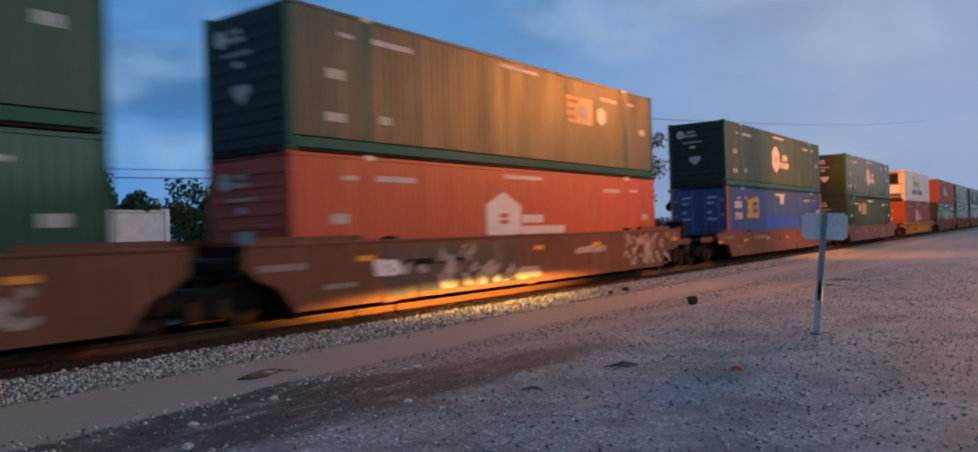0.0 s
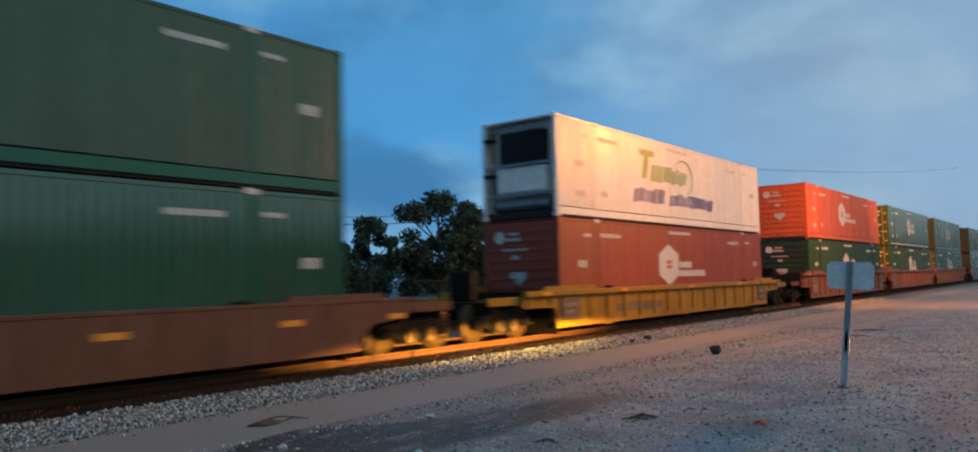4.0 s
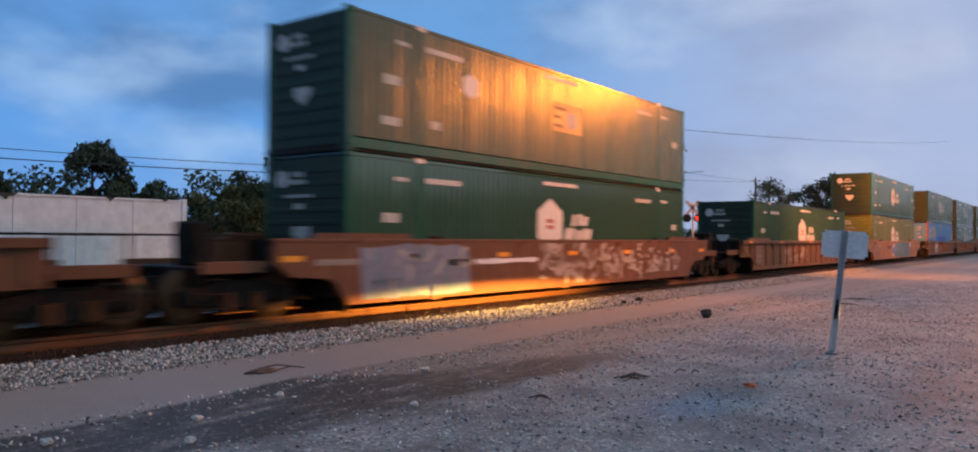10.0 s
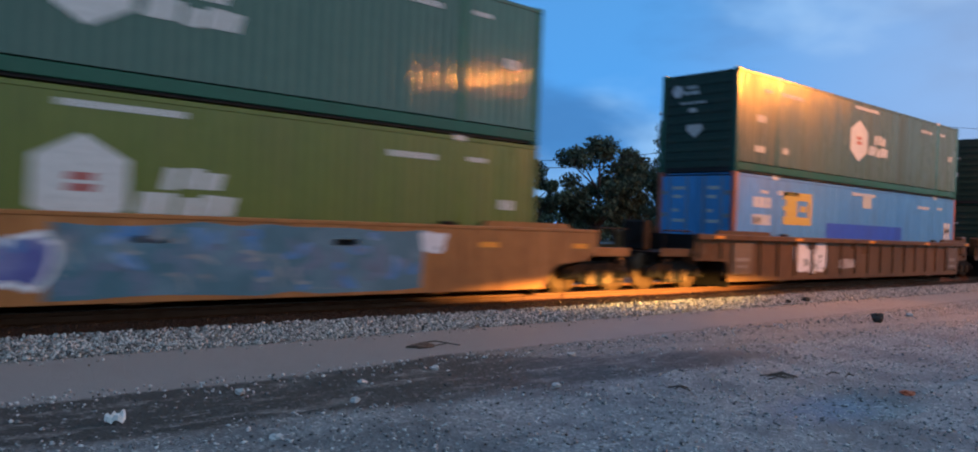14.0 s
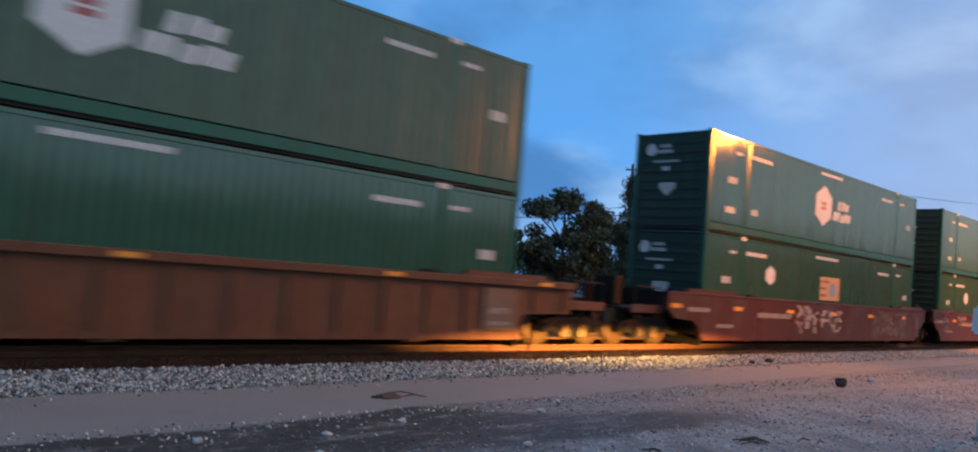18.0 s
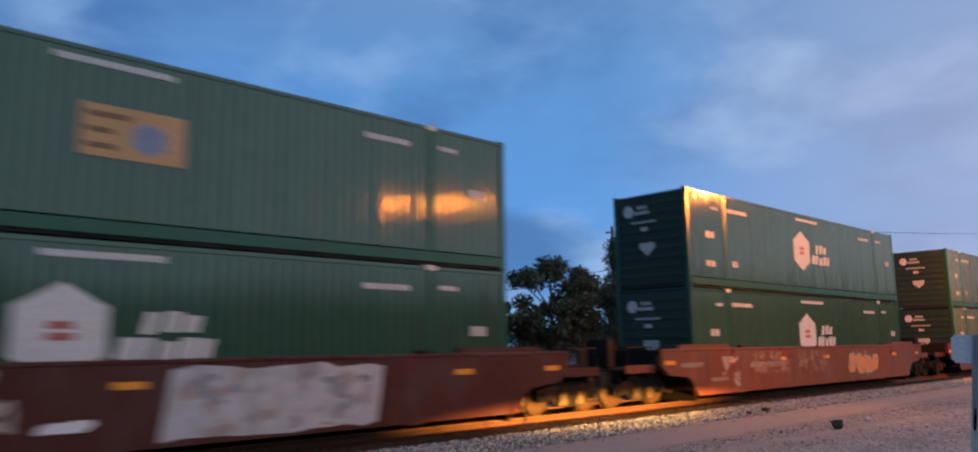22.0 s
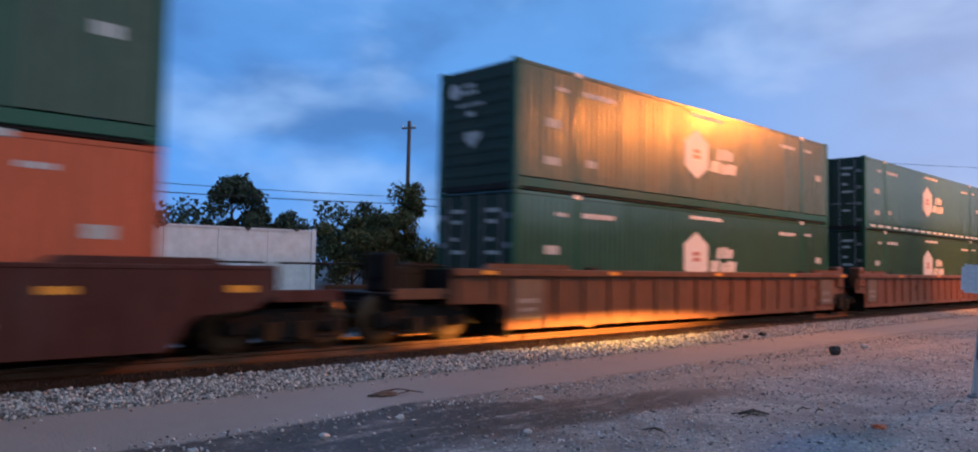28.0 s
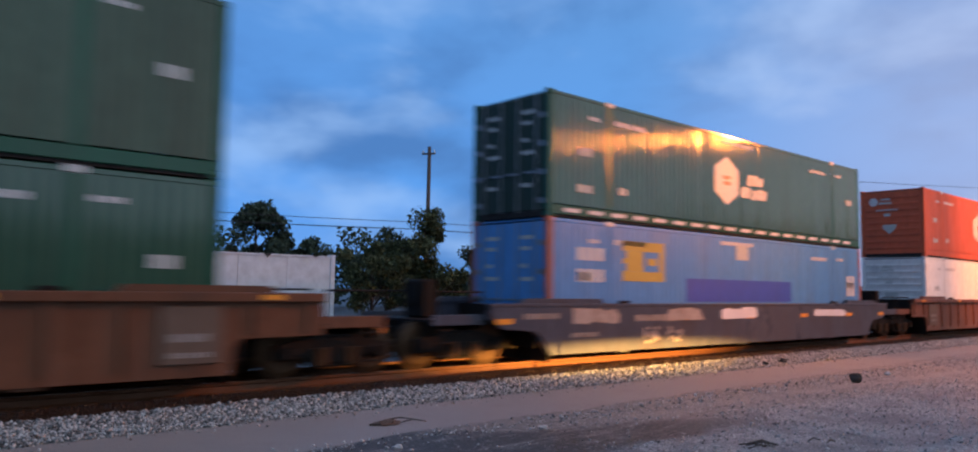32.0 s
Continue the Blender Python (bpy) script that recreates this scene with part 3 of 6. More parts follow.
def stones(name, xs, ys, size, flat, material, label, category, sink=0.25):
    """Many small broken stones lying on the ground, as one piece of stuff."""
    n = len(xs)
    a = rng.uniform(0, 2 * np.pi, n)
    s = size[:, None, None] * rng.uniform(0.45, 1.4, (n, 6, 1))
    v = OCTA[None] * s * np.array([1.0, 0.8, flat])
    tilt = rng.normal(0, 0.35, n)
    ct, st = np.cos(tilt)[:, None], np.sin(tilt)[:, None]
    v[..., 0], v[..., 2] = v[..., 0] * ct - v[..., 2] * st, v[..., 0] * st + v[..., 2] * ct
    ca, sa = np.cos(a)[:, None], np.sin(a)[:, None]
    v[..., 0], v[..., 1] = v[..., 0] * ca - v[..., 1] * sa, v[..., 0] * sa + v[..., 1] * ca
    v += np.stack([xs, ys, ground_height(xs, ys) + size * flat * (1 - sink) * 0.8], -1)[:, None, :]
    f = OCTA_F[None] + (np.arange(n) * 6)[:, None, None]
    ob = new(name, cloud_mesh(name, v.reshape(-1, 3), f.reshape(-1, 3), material))
    return tagged(ob, label, category, kind="stuff")


n = 52000
bx = -3 + 55 * rng.random(n) ** 1.4
by = 9.98 + 1.2 * rng.beta(1.2, 1.0, n)
stones("ballast", bx, by, 0.012 + 0.028 * rng.random(n) ** 1.5, 0.75, BALLAST_STONE, "pale crushed-stone ballast along the near rail", "ballast")
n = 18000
stones("stained_ballast", -3 + 55 * rng.random(n) ** 1.3, 11.12 + 1.1 * rng.random(n) ** 0.8, rng.uniform(0.010, 0.026, n), 0.6, RUSTY_STONE, "rust-stained ballast beside the rail, darkened for shade", "ballast")
n = 700
stones("ballast_strays", -3 + 45 * rng.random(n) ** 1.3, 10.05 - np.abs(rng.normal(0, 0.24, n)), rng.uniform(0.010, 0.030, n), 0.7, BALLAST_STONE, "loose ballast stones scattered onto the path", "stones")
n = 84000
lx = 0.5 + 36 * rng.random(n) ** 1.5
ly = -3.5 + 11.4 * rng.random(n)
soil_low, soil_top = np.interp(lx, (1, 5, 10), (6.35, 6.1, 5.75)), np.interp(lx, (5.5, 7.5, 10), (7.9, 7.3, 6.7))
in_soil = (ly > soil_low + rng.normal(0, 0.15, n)) & (ly < soil_top) & (lx < 10.5)
in_line = (np.abs(ly - np.interp(lx, (9, 15, 24), (7.25, 7.05, 6.45))) < 0.2) & (lx > 9.5)
patchy = np.sin(lx * 1.7 + 1.3 * np.sin(ly * 1.1)) * np.cos(ly * 1.9 + 0.8 * np.sin(lx * 0.9))
keep = (rng.random(n) < 0.78 + 0.35 * patchy) & ~((in_soil & (rng.random(n) < 0.93)) | (in_line & (rng.random(n) < 0.8))) & (rng.random(n) < np.interp(ly, (6.2, 7.6), (1.0, 0.55)))
lx, ly = lx[keep], ly[keep]
n = len(lx)
stones("gravel", lx, ly, 0.006 + 0.028 * rng.random(n) ** 2.4, 0.42, GRAVEL_STONE, "mixed grey gravel on the lot", "gravel")
n = 1500
stones("soil_stones", 0.5 + 26 * rng.random(n) ** 1.2, 7.95 + 0.25 * rng.random(n) - np.abs(rng.normal(0, 0.35, n)), 0.010 + 0.024 * rng.random(n) ** 2, 0.65, GRAVEL_STONE, "small pale stones along the edge of the dirt path", "stones")

CENTRE = 13.1     # track centre line
RAIL_TOP = 0.28


def rail_profile(bm, x0, x1):
    pts = [(-0.075, 0.0), (0.075, 0.0), (0.075, 0.012), (0.046, 0.022), (0.030, 0.042), (0.012, 0.115), (0.036, 0.132), (0.036, 0.170), (0.028, 0.18),
           (-0.028, 0.18), (-0.036, 0.170), (-0.036, 0.132), (-0.012, 0.115), (-0.030, 0.042), (-0.046, 0.022), (-0.075, 0.012)]
    a = [bm.verts.new((x0, y, z)) for y, z in pts]
    b = [bm.verts.new((x1, y, z)) for y, z in pts]
    for i in range(len(pts)):
        j = (i + 1) % len(pts)
        bm.faces.new((a[i], b[i], b[j], a[j]))
    bm.faces.new(a[::-1])
    bm.faces.new(b)


track = thing("railway_track", "single railway track with rusty rails on buried wooden ties", "track", kind="structure")
for side in (-1, 1):
    y = CENTRE + side * 0.755
    rail = piece("rail", "rail", lambda bm: rail_profile(bm, -140, 420), RUST_RAIL, track, (0, y, RAIL_TOP - 0.18), "rust-brown steel rail")
    piece("rail_head", "rail_head", lambda bm: box(bm, -140, 420, -0.03, 0.03, 0.1802, 0.1815), RAIL_HEAD, rail, None, "bright worn running surface")
bm = bmesh.new()
for i in range(330):
    x = -20 + i * 0.55
    box(bm, x - 0.11, x + 0.11, CENTRE - 1.3, CENTRE + 1.3, -0.08, 0.072 + 0.006 * math.sin(i * 2.3))
ties = part("ties", bm, WOOD_TIE, track, "weathered creosoted wooden ties")
ties["kind"] = "stuff"
bm = bmesh.new()
for i in range(330):
    x = -20 + i * 0.55
    for side in (-1, 1):
        y = CENTRE + side * 0.755
        box(bm, x - 0.09, x + 0.09, y - 0.17, y + 0.17, 0.07, 0.084)
plates = part("tie_plates", bm, RUST_RAIL, track, "rusty tie plates")
plates["kind"] = "stuff"

# ---- containers: 53-foot boxes; x = 0 at the leading end, y = 0 on the centre line, z = 0 at the base ----
LEN, HALF, TALL = 16.15, 1.30, 2.90
POST_A, POST_B = 2.12, 14.03


def corrugated(bm, x0, x1, z0, z1, y, depth, pitch, side):
    """A sheet with soft vertical ribs; side is -1 for the near wall."""
    n = max(1, round((x1 - x0) / pitch))
    step = 10
    low, high = [], []
    for i in range(n * step + 1):
        x = x0 + (x1 - x0) * i / (n * step)
        ph = (i % step) / step
        wave = 0.5 - 0.5 * math.cos(2 * math.pi * min(1.0, ph / 0.55))
        # the thin sheet is not quite flat between its posts
        dent = 0.0032 * (math.sin(4.3 * x + 0.6) + 0.7 * math.sin(7.1 * x + 2.0) + 0.5 * math.sin(12.7 * x))
        yy = y - side * (depth * wave + 0.6 * depth + dent)
        low.append(bm.verts.new((x, yy, z0)))
        high.append(bm.verts.new((x, yy, z1)))
    for i in range(n * step):
        q = (low[i], low[i + 1], high[i + 1], high[i])
        bm.faces.new(q if side < 0 else q[::-1])


def hexagon(bm, x, z, r, y0, y1, wide=1.0):
    prism(bm, [(x + wide * r * math.sin(radians(60 * k)), z + r * math.cos(radians(60 * k))) for k in range(6)], y0, y1)


def bars(bm, spans, y0, y1):
    for x0, x1, z0, z1 in spans:
        prism(bm, [(x0, z0), (x1, z0), (x1, z1), (x0, z1)], y0, y1)


def slanted(bm, spans, y0, y1, base):
    """Bars that lean forward together from the line z = base."""
    for x0, x1, z0, z1 in spans:
        prism(bm, [(x + 0.26 * (z - base), z) for x, z in ((x0, z0), (x1, z0), (x1, z1), (x0, z1))], y0, y1)


def swoosh(bm, x, z, r, start, end, thick, y0, y1):
    """A thin bent blade, pointed at both ends."""
    outer, inner = [], []
    for k in range(17):
        a = radians(start + (end - start) * k / 16)
        w = thick * math.sin(math.pi * k / 16) + 0.004
        outer.append((x + 1.25 * (r + w) * math.cos(a), z + (r + w) * math.sin(a)))
        inner.append((x + 1.25 * (r - w) * math.cos(a), z + (r - w) * math.sin(a)))
    prism(bm, outer + inner[::-1], y0, y1)


def letters(x0, x1, z0, z1, count, gap=0.25):
    w = (x1 - x0) / count
    return [(x0 + i * w, x0 + (i + 1 - gap) * w, z0, z1) for i in range(count)]


def lettered(*args, **more):
    """A row of marks too small to be told apart singly."""
    ob = piece(*args, **more)
    ob["kind"] = "stuff"
    return ob


def ragged_bars(x0, x1, z0, z1, count, seed):
    """Plain upright bars of uneven width and height, close together, in place of blurred words."""
    rnd = random.Random(seed)
    w = (x1 - x0) / count
    return [(x0 + i * w, x0 + (i + rnd.uniform(0.62, 0.86)) * w, z0 + rnd.choice((0, 0, -0.1)) * (z1 - z0), z1 - rnd.choice((0, 0.06, 0.18)) * (z1 - z0)) for i in range(count)]


FACE = -HALF - 0.004      # decals stand 4 mm proud of the wall's ribs


def side_marks(box_ob, kind):
    """White lettering and emblems of the near side; words that cannot be read are bars."""
    y1 = FACE + 0.003
    small = letters(2.3, 3.55, 2.36, 2.48, 9) + letters(1.35, 1.75, 2.36, 2.45, 3) + letters(14.25, 14.75, 2.40, 2.49, 3) + letters(12.4, 13.5, 2.36, 2.47, 8)
    digits = letters(1.0, 1.5, 1.48, 1.68, 2, 0.2) + letters(15.1, 15.55, 1.48, 1.68, 2, 0.2) + letters(0.95, 1.5, 0.62, 0.80, 2, 0.2) + letters(2.45, 2.8, 0.68, 0.86, 2, 0.2)
    lettered("lettering", "small_letters", lambda bm: bars(bm, small, FACE, y1), DECAL, box_ob, None, "row of small white lettering")
    lettered("size_lettering", "size_digits", lambda bm: bars(bm, digits, FACE, y1), DECAL_GREY, box_ob, None, "pale size numerals")
    lettered("roof_line_lettering", "roof_letters", lambda bm: bars(bm, letters(7.0, 8.75, 2.60, 2.70, 14, 0.15), FACE, y1), DECAL, box_ob, None, "thin white lettering below the roof")
    if kind in ("logo", "red_logo"):
        ink = RED if kind == "red_logo" else DECAL_RED
        wide = 1.28 if kind == "red_logo" else 1.03
        cx = 6.9 if kind == "red_logo" else 7.33
        e = piece("emblem", ("emblem", kind), lambda bm: hexagon(bm, cx, 1.55, 0.70, FACE, y1, wide), DECAL, box_ob, None, "white hexagonal emblem")
        lettered("emblem_monogram", ("emblem_monogram", kind), lambda bm: slanted(bm, [(cx - 0.20, cx + 0.15, 1.58, 1.69), (cx - 0.16, cx + 0.21, 1.42, 1.53)], FACE - 0.003, FACE, 1.55), ink, e, None, "dark red bars on the emblem")
        if kind == "logo":
            lettered("title", "title", lambda bm: slanted(bm, ragged_bars(8.40, 9.30, 1.54, 1.86, 3, 21) + ragged_bars(8.14, 9.66, 1.14, 1.46, 5, 22), FACE, y1, 1.4), DECAL, box_ob, None, "two short rows of heavy white lettering")
        else:
            lettered("title", "red_title", lambda bm: bars(bm, letters(7.75, 8.8, 1.44, 1.66, 3, 0.12) + letters(7.72, 9.95, 1.14, 1.36, 9, 0.12), FACE, y1), DECAL, box_ob, None, "two rows of white lettering")
    elif kind in ("panel", "mid_panel", "rear_panel"):
        hx, x, z = {"panel": (3.95, 4.6, 1.66), "mid_panel": (3.85, 7.4, 1.22), "rear_panel": (12.4, 10.25, 1.5)}[kind]
        piece("emblem", ("small_hexagon", kind), lambda bm: hexagon(bm, hx, 1.85 if kind != "panel" else 2.1, 0.30, FACE, y1, 1.1), DECAL, box_ob, None, "small white hexagon")
        pn = piece("placard", ("placard", kind), lambda bm: bars(bm, [(x, x + 1.55, z, z + 0.8)], FACE, y1), DECAL_AMBER, box_ob, None, "amber advertising placard")
        piece("placard_figure", ("placard_figure", kind), lambda bm: hexagon(bm, x + 1.0, z + 0.36, 0.27, FACE - 0.003, FACE, 1.1), DECAL_STEEL, pn, None, "blue-grey figure")
        for k, (u, w) in enumerate(((0.45, 0.12), (0.38, 0.36), (0.62, 0.6))):
            piece("placard_line", ("placard_line", kind, k), lambda bm: bars(bm, [(x + 0.08, x + 0.08 + u, z + w, z + w + 0.09)], FACE - 0.003, FACE), PLACARD_INK, pn, None, "brown lettering bar")
    elif kind == "blue":
        lettered("emblem", "yellow_emblem", lambda bm: bars(bm, [(2.6, 4.3, 2.24, 2.48), (2.6, 4.3, 1.50, 1.74), (2.75, 3.42, 1.742, 2.238), (2.6, 2.748, 1.93, 2.05), (4.08, 4.3, 1.742, 2.238), (3.60, 3.98, 1.90, 2.08)], FACE, y1), DECAL_YELLOW, box_ob, None, "yellow block emblem")
        piece("colour_panel", "deep_blue_panel", lambda bm: bars(bm, [(5.3, 11.0, 1.0, 1.62)], FACE, y1), DEEP_BLUE, box_ob, None, "deep blue panel")
        piece("notice", "white_notice", lambda bm: bars(bm, [(7.8, 8.45, 2.2, 2.62)], FACE, y1), DECAL_GREY, box_ob, None, "pale square notice")
        lettered("number_lettering", "blue_numerals", lambda bm: bars(bm, letters(0.95, 1.95, 1.95, 2.25, 4) + letters(0.95, 1.95, 1.45, 1.75, 4) + letters(15.0, 15.7, 1.2, 1.9, 2), FACE, y1), DECAL, box_ob, None, "white numerals")
    elif kind == "reefer":
        lettered("upper_lettering", "green_word", lambda bm: slanted(bm, [(4.75, 5.85, 2.26, 2.46), (5.12, 5.45, 1.50, 2.25)] + ragged_bars(5.75, 8.6, 1.50, 2.04, 9, 11), FACE, y1, 1.5), DECAL_GREEN, box_ob, None, "large leaning green lettering, blurred")
        piece("swoosh", "green_swoosh", lambda bm: swoosh(bm, 8.35, 1.75, 0.62, -70, 150, 0.035, FACE - 0.003, FACE), DECAL_GREEN, box_ob, None, "thin green swoosh round the last letter")
        lettered("lower_lettering", "navy_word", lambda bm: slanted(bm, ragged_bars(4.5, 6.75, 0.72, 1.20, 8, 12) + ragged_bars(7.15, 10.9, 0.72, 1.14, 13, 13), FACE, y1, 0.72), DECAL_NAVY, box_ob, None, "leaning navy lettering, blurred")


def end_marks(box_ob):
    """Emblem, lettering and badge of the leading end."""
    def plates(bm, spans):
        for y0, y1, z0, z1 in spans:
            box(bm, -0.012, -0.009, y0, y1, z0, z1)
    lettered("end_lettering", "end_letters", lambda bm: plates(bm, [(0.05 + 0.13 * i, 0.15 + 0.13 * i, 2.42, 2.52) for i in range(3)] + [(-0.02 + 0.11 * i, 0.07 + 0.11 * i, 2.26, 2.36) for i in range(5)] + [(-0.25 + 0.1 * i, -0.18 + 0.1 * i, 1.98, 2.05) for i in range(9)] + [(0.05, 0.3, 1.74, 1.86)]), DECAL_GREY, box_ob, None, "small white lettering")

    def badge(bm):
        pts = [(-0.18, 1.38), (0.36, 1.38), (0.36, 1.22), (0.09, 0.98), (-0.18, 1.22)]
        a = [bm.verts.new((-0.012, y, z)) for y, z in pts]
        b = [bm.verts.new((-0.008, y, z)) for y, z in pts]
        bm.faces.new(a[::-1])
        bm.faces.new(b)
        for i in range(5):
            bm.faces.new((a[i], a[(i + 1) % 5], b[(i + 1) % 5], b[i]))
    piece("badge", "end_badge", badge, DECAL_GREY, box_ob, None, "pale shield-shaped badge")

    def disc(bm):
        bmesh.ops.create_cone(bm, cap_ends=True, segments=6, radius1=0.2, radius2=0.2, depth=0.004, matrix=Matrix.Translation((-0.012, 0.72, 2.38)) @ pose(0, 0, 0, 0, 90, 0))
    piece("end_emblem", "end_disc", disc, DECAL, box_ob, None, "small white hexagonal emblem")


def container(label, paintwork, kind="logo", end="front", post=None, group=""):
    ob = thing("shipping_container", label, "container", group=group)
    post = post or (GREEN_POST if paintwork in (GREEN, GREEN_DULL, GREEN_MATTE) else paintwork)
    # leading ends of green boxes take a darker green than their sides
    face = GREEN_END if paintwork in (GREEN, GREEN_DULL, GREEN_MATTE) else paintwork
    upright = GREEN_POST if paintwork in (GREEN, GREEN_DULL, GREEN_MATTE) else paintwork
    # near wall in three bays between the lifting posts, far wall in one
    for name, a, b in (("a", 0.16, POST_A - 0.09), ("b", POST_A + 0.09, POST_B - 0.09), ("c", POST_B + 0.09, LEN - 0.16)):
        deep = 0.004 if kind == "reefer" else 0.015 if paintwork == GREEN else 0.0065
        piece("side_panel", ("side_panel", name, deep), lambda bm: corrugated(bm, a, b, 0.30, TALL - 0.11, -HALF, deep, 0.20, -1), paintwork, ob, None, "", True)
    piece("far_side_wall", "far_wall", lambda bm: corrugated(bm, 0.16, LEN - 0.16, 0.10, TALL - 0.11, HALF, 0.03, 0.55, 1), paintwork, ob, None, "", True)
    for y in (-HALF, HALF - 0.07):
        piece("bottom_rail", ("bottom_rail", y), lambda bm: box(bm, 0.15, LEN - 0.15, y, y + 0.07, 0.06, 0.275, 0.012), upright, ob)
        piece("top_rail", ("top_rail", y), lambda bm: box(bm, 0.15, LEN - 0.15, y, y + 0.07, TALL - 0.11, TALL - 0.025, 0.012), paintwork, ob)
        for x in (0.0, LEN - 0.15):
            piece("corner_post", ("corner_post", x, y), lambda bm: box(bm, x, x + 0.15, y - 0.001 if y < 0 else y - 0.05, y + 0.12 if y < 0 else y + 0.071, 0.12, TALL - 0.12, 0.015), post, ob)
        for x in (POST_A, POST_B):
            if y < 0:
                piece("lifting_post", ("lifting_post", x, y), lambda bm: corrugated(bm, x - 0.09, x + 0.09, 0.28, TALL - 0.12, y - 0.002, 0.0022, 0.06, -1), upright, ob, None, "", True)
            else:
                piece("lifting_post", ("lifting_post", x, y), lambda bm: box(bm, x - 0.09, x + 0.09, y, y + 0.072, 0.28, TALL - 0.12, 0.02), upright, ob)
            piece("lifting_casting", ("lifting_casting", x, y), lambda bm: box(bm, x - 0.14, x + 0.14, y - 0.003 if y < 0 else y - 0.02, y + 0.09 if y < 0 else y + 0.073, TALL - 0.115, TALL, 0.01), CASTING, ob, None, "pale worn lifting casting")
    for x in (-0.002, LEN - 0.176):
        for y in (-HALF - 0.003, HALF - 0.16):
            for z in (0.0, TALL - 0.12):
                piece("corner_casting", ("casting", x, y, z), lambda bm: box(bm, x, x + 0.178, y, y + 0.163, z, z + 0.12, 0.012), post, ob)
    piece("roof", "roof", lambda bm: box(bm, 0.1, LEN - 0.1, -HALF + 0.05, HALF - 0.05, TALL - 0.06, TALL - 0.02), paintwork, ob)
    piece("floor", "box_floor", lambda bm: box(bm, 0.03, LEN - 0.035, -HALF + 0.05, HALF - 0.05, 0.012, 0.2), DARK, ob)

    piece("rear_wall", "rear_wall", lambda bm: box(bm, LEN - 0.08, LEN - 0.03, -HALF + 0.13, HALF - 0.13, 0.14, TALL - 0.1), paintwork, ob)
    if end == "front":
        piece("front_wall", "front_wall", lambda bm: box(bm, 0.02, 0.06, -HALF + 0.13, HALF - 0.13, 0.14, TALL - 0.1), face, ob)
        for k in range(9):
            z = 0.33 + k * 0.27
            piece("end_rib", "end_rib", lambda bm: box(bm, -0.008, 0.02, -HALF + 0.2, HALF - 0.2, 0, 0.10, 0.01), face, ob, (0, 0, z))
        end_marks(ob)
    elif end == "doors":
        for y in (-HALF + 0.14, 0.01):
            d = piece("door", ("door", y), lambda bm: box(bm, 0.01, 0.06, y, y + HALF - 0.15, 0.15, TALL - 0.11, 0.008), face, ob)
            for k in (0.25, 0.85):
                piece("lock_rod", ("lock_rod", y, k), lambda bm: rod(bm, (-0.02, y + k, 0.12), (-0.02, y + k, TALL - 0.1), 0.018), STEEL, d, None, "dull steel lock rod")
                piece("rod_handle", ("rod_handle", y, k), lambda bm: box(bm, -0.05, -0.02, y + k - 0.05, y + k + 0.35, 1.0, 1.04), STEEL, d)
            for z in (0.3, 0.95, 1.6, 2.25):
                piece("hinge", ("hinge", y), lambda bm: box(bm, -0.012, 0.012, (y if y < 0 else y + HALF - 0.33), (y if y < 0 else y + HALF - 0.33) + 0.18, 0, 0.12), STEEL, d, (0, 0, z))
            lettered("door_lettering", ("door_lettering", y), lambda bm: [box(bm, 0.005, 0.009, y + 0.35 + 0.1 * (i % 3), y + 0.75, z, z + 0.09) for i, z in enumerate((2.4, 2.15, 1.75, 1.45, 0.7))], DECAL_GREY, d, None, "small pale placards and lettering")
    else:
        # refrigeration unit: dark grille over a pale housing in a framed recess
        piece("bulkhead", "bulkhead", lambda bm: box(bm, 0.5, 0.56, -HALF + 0.13, HALF - 0.13, 0.14, TALL - 0.1), WHITE, ob)
        piece("cooling_grille", "grille", lambda bm: [box(bm, 0.12, 0.5, -0.75, 0.75, 1.55, 2.55, 0.02)] + [box(bm, 0.09, 0.12, -0.7, 0.7, 1.6 + 0.1 * i, 1.65 + 0.1 * i) for i in range(9)], DARK, ob, None, "black grille of the cooling unit")
        piece("unit_housing", "housing", lambda bm: box(bm, 0.08, 0.5, -0.85, 0.85, 0.75, 1.5, 0.05), WHITE, ob, None, "pale housing of the cooling unit")
        piece("fuel_tank", "tank", lambda bm: rod(bm, (0.28, -0.95, 0.42), (0.28, 0.95, 0.42), 0.2, 14), STEEL, ob)
        piece("frame_bar", "frame_bars", lambda bm: [box(bm, 0.0, 0.06, -1.15, 1.15, z, z + 0.07) for z in (0.66, 1.52, 2.6)], STEEL, ob)
        piece("vent_hoods", "vent_hoods", lambda bm: [box(bm, -0.12, 0.2, 0.9, 1.2, z, z + 0.1, 0.02) for z in (1.25, 2.3)], DARK, ob)
    side_marks(ob, kind)
    if end == "doors" and kind == "logo":
        lettered("safety_tape", "safety_tape", lambda bm: slanted(bm, [(x0, x1, 0.125, 0.215) for x0, x1, _, _ in letters(0.5, LEN - 0.5, 0, 0, 18, 0.36)], FACE, FACE + 0.0035, 0.17), DECAL, ob, None, "dashed white safety tape along the bottom rail")
    return ob


# ---- well cars: x = 0 at the leading end of the well, y = 0 on the centre line, z = 0 on the lot ----
WHEEL_R = 0.46
SPIN = []      # wheelsets with the place of their axle on the train


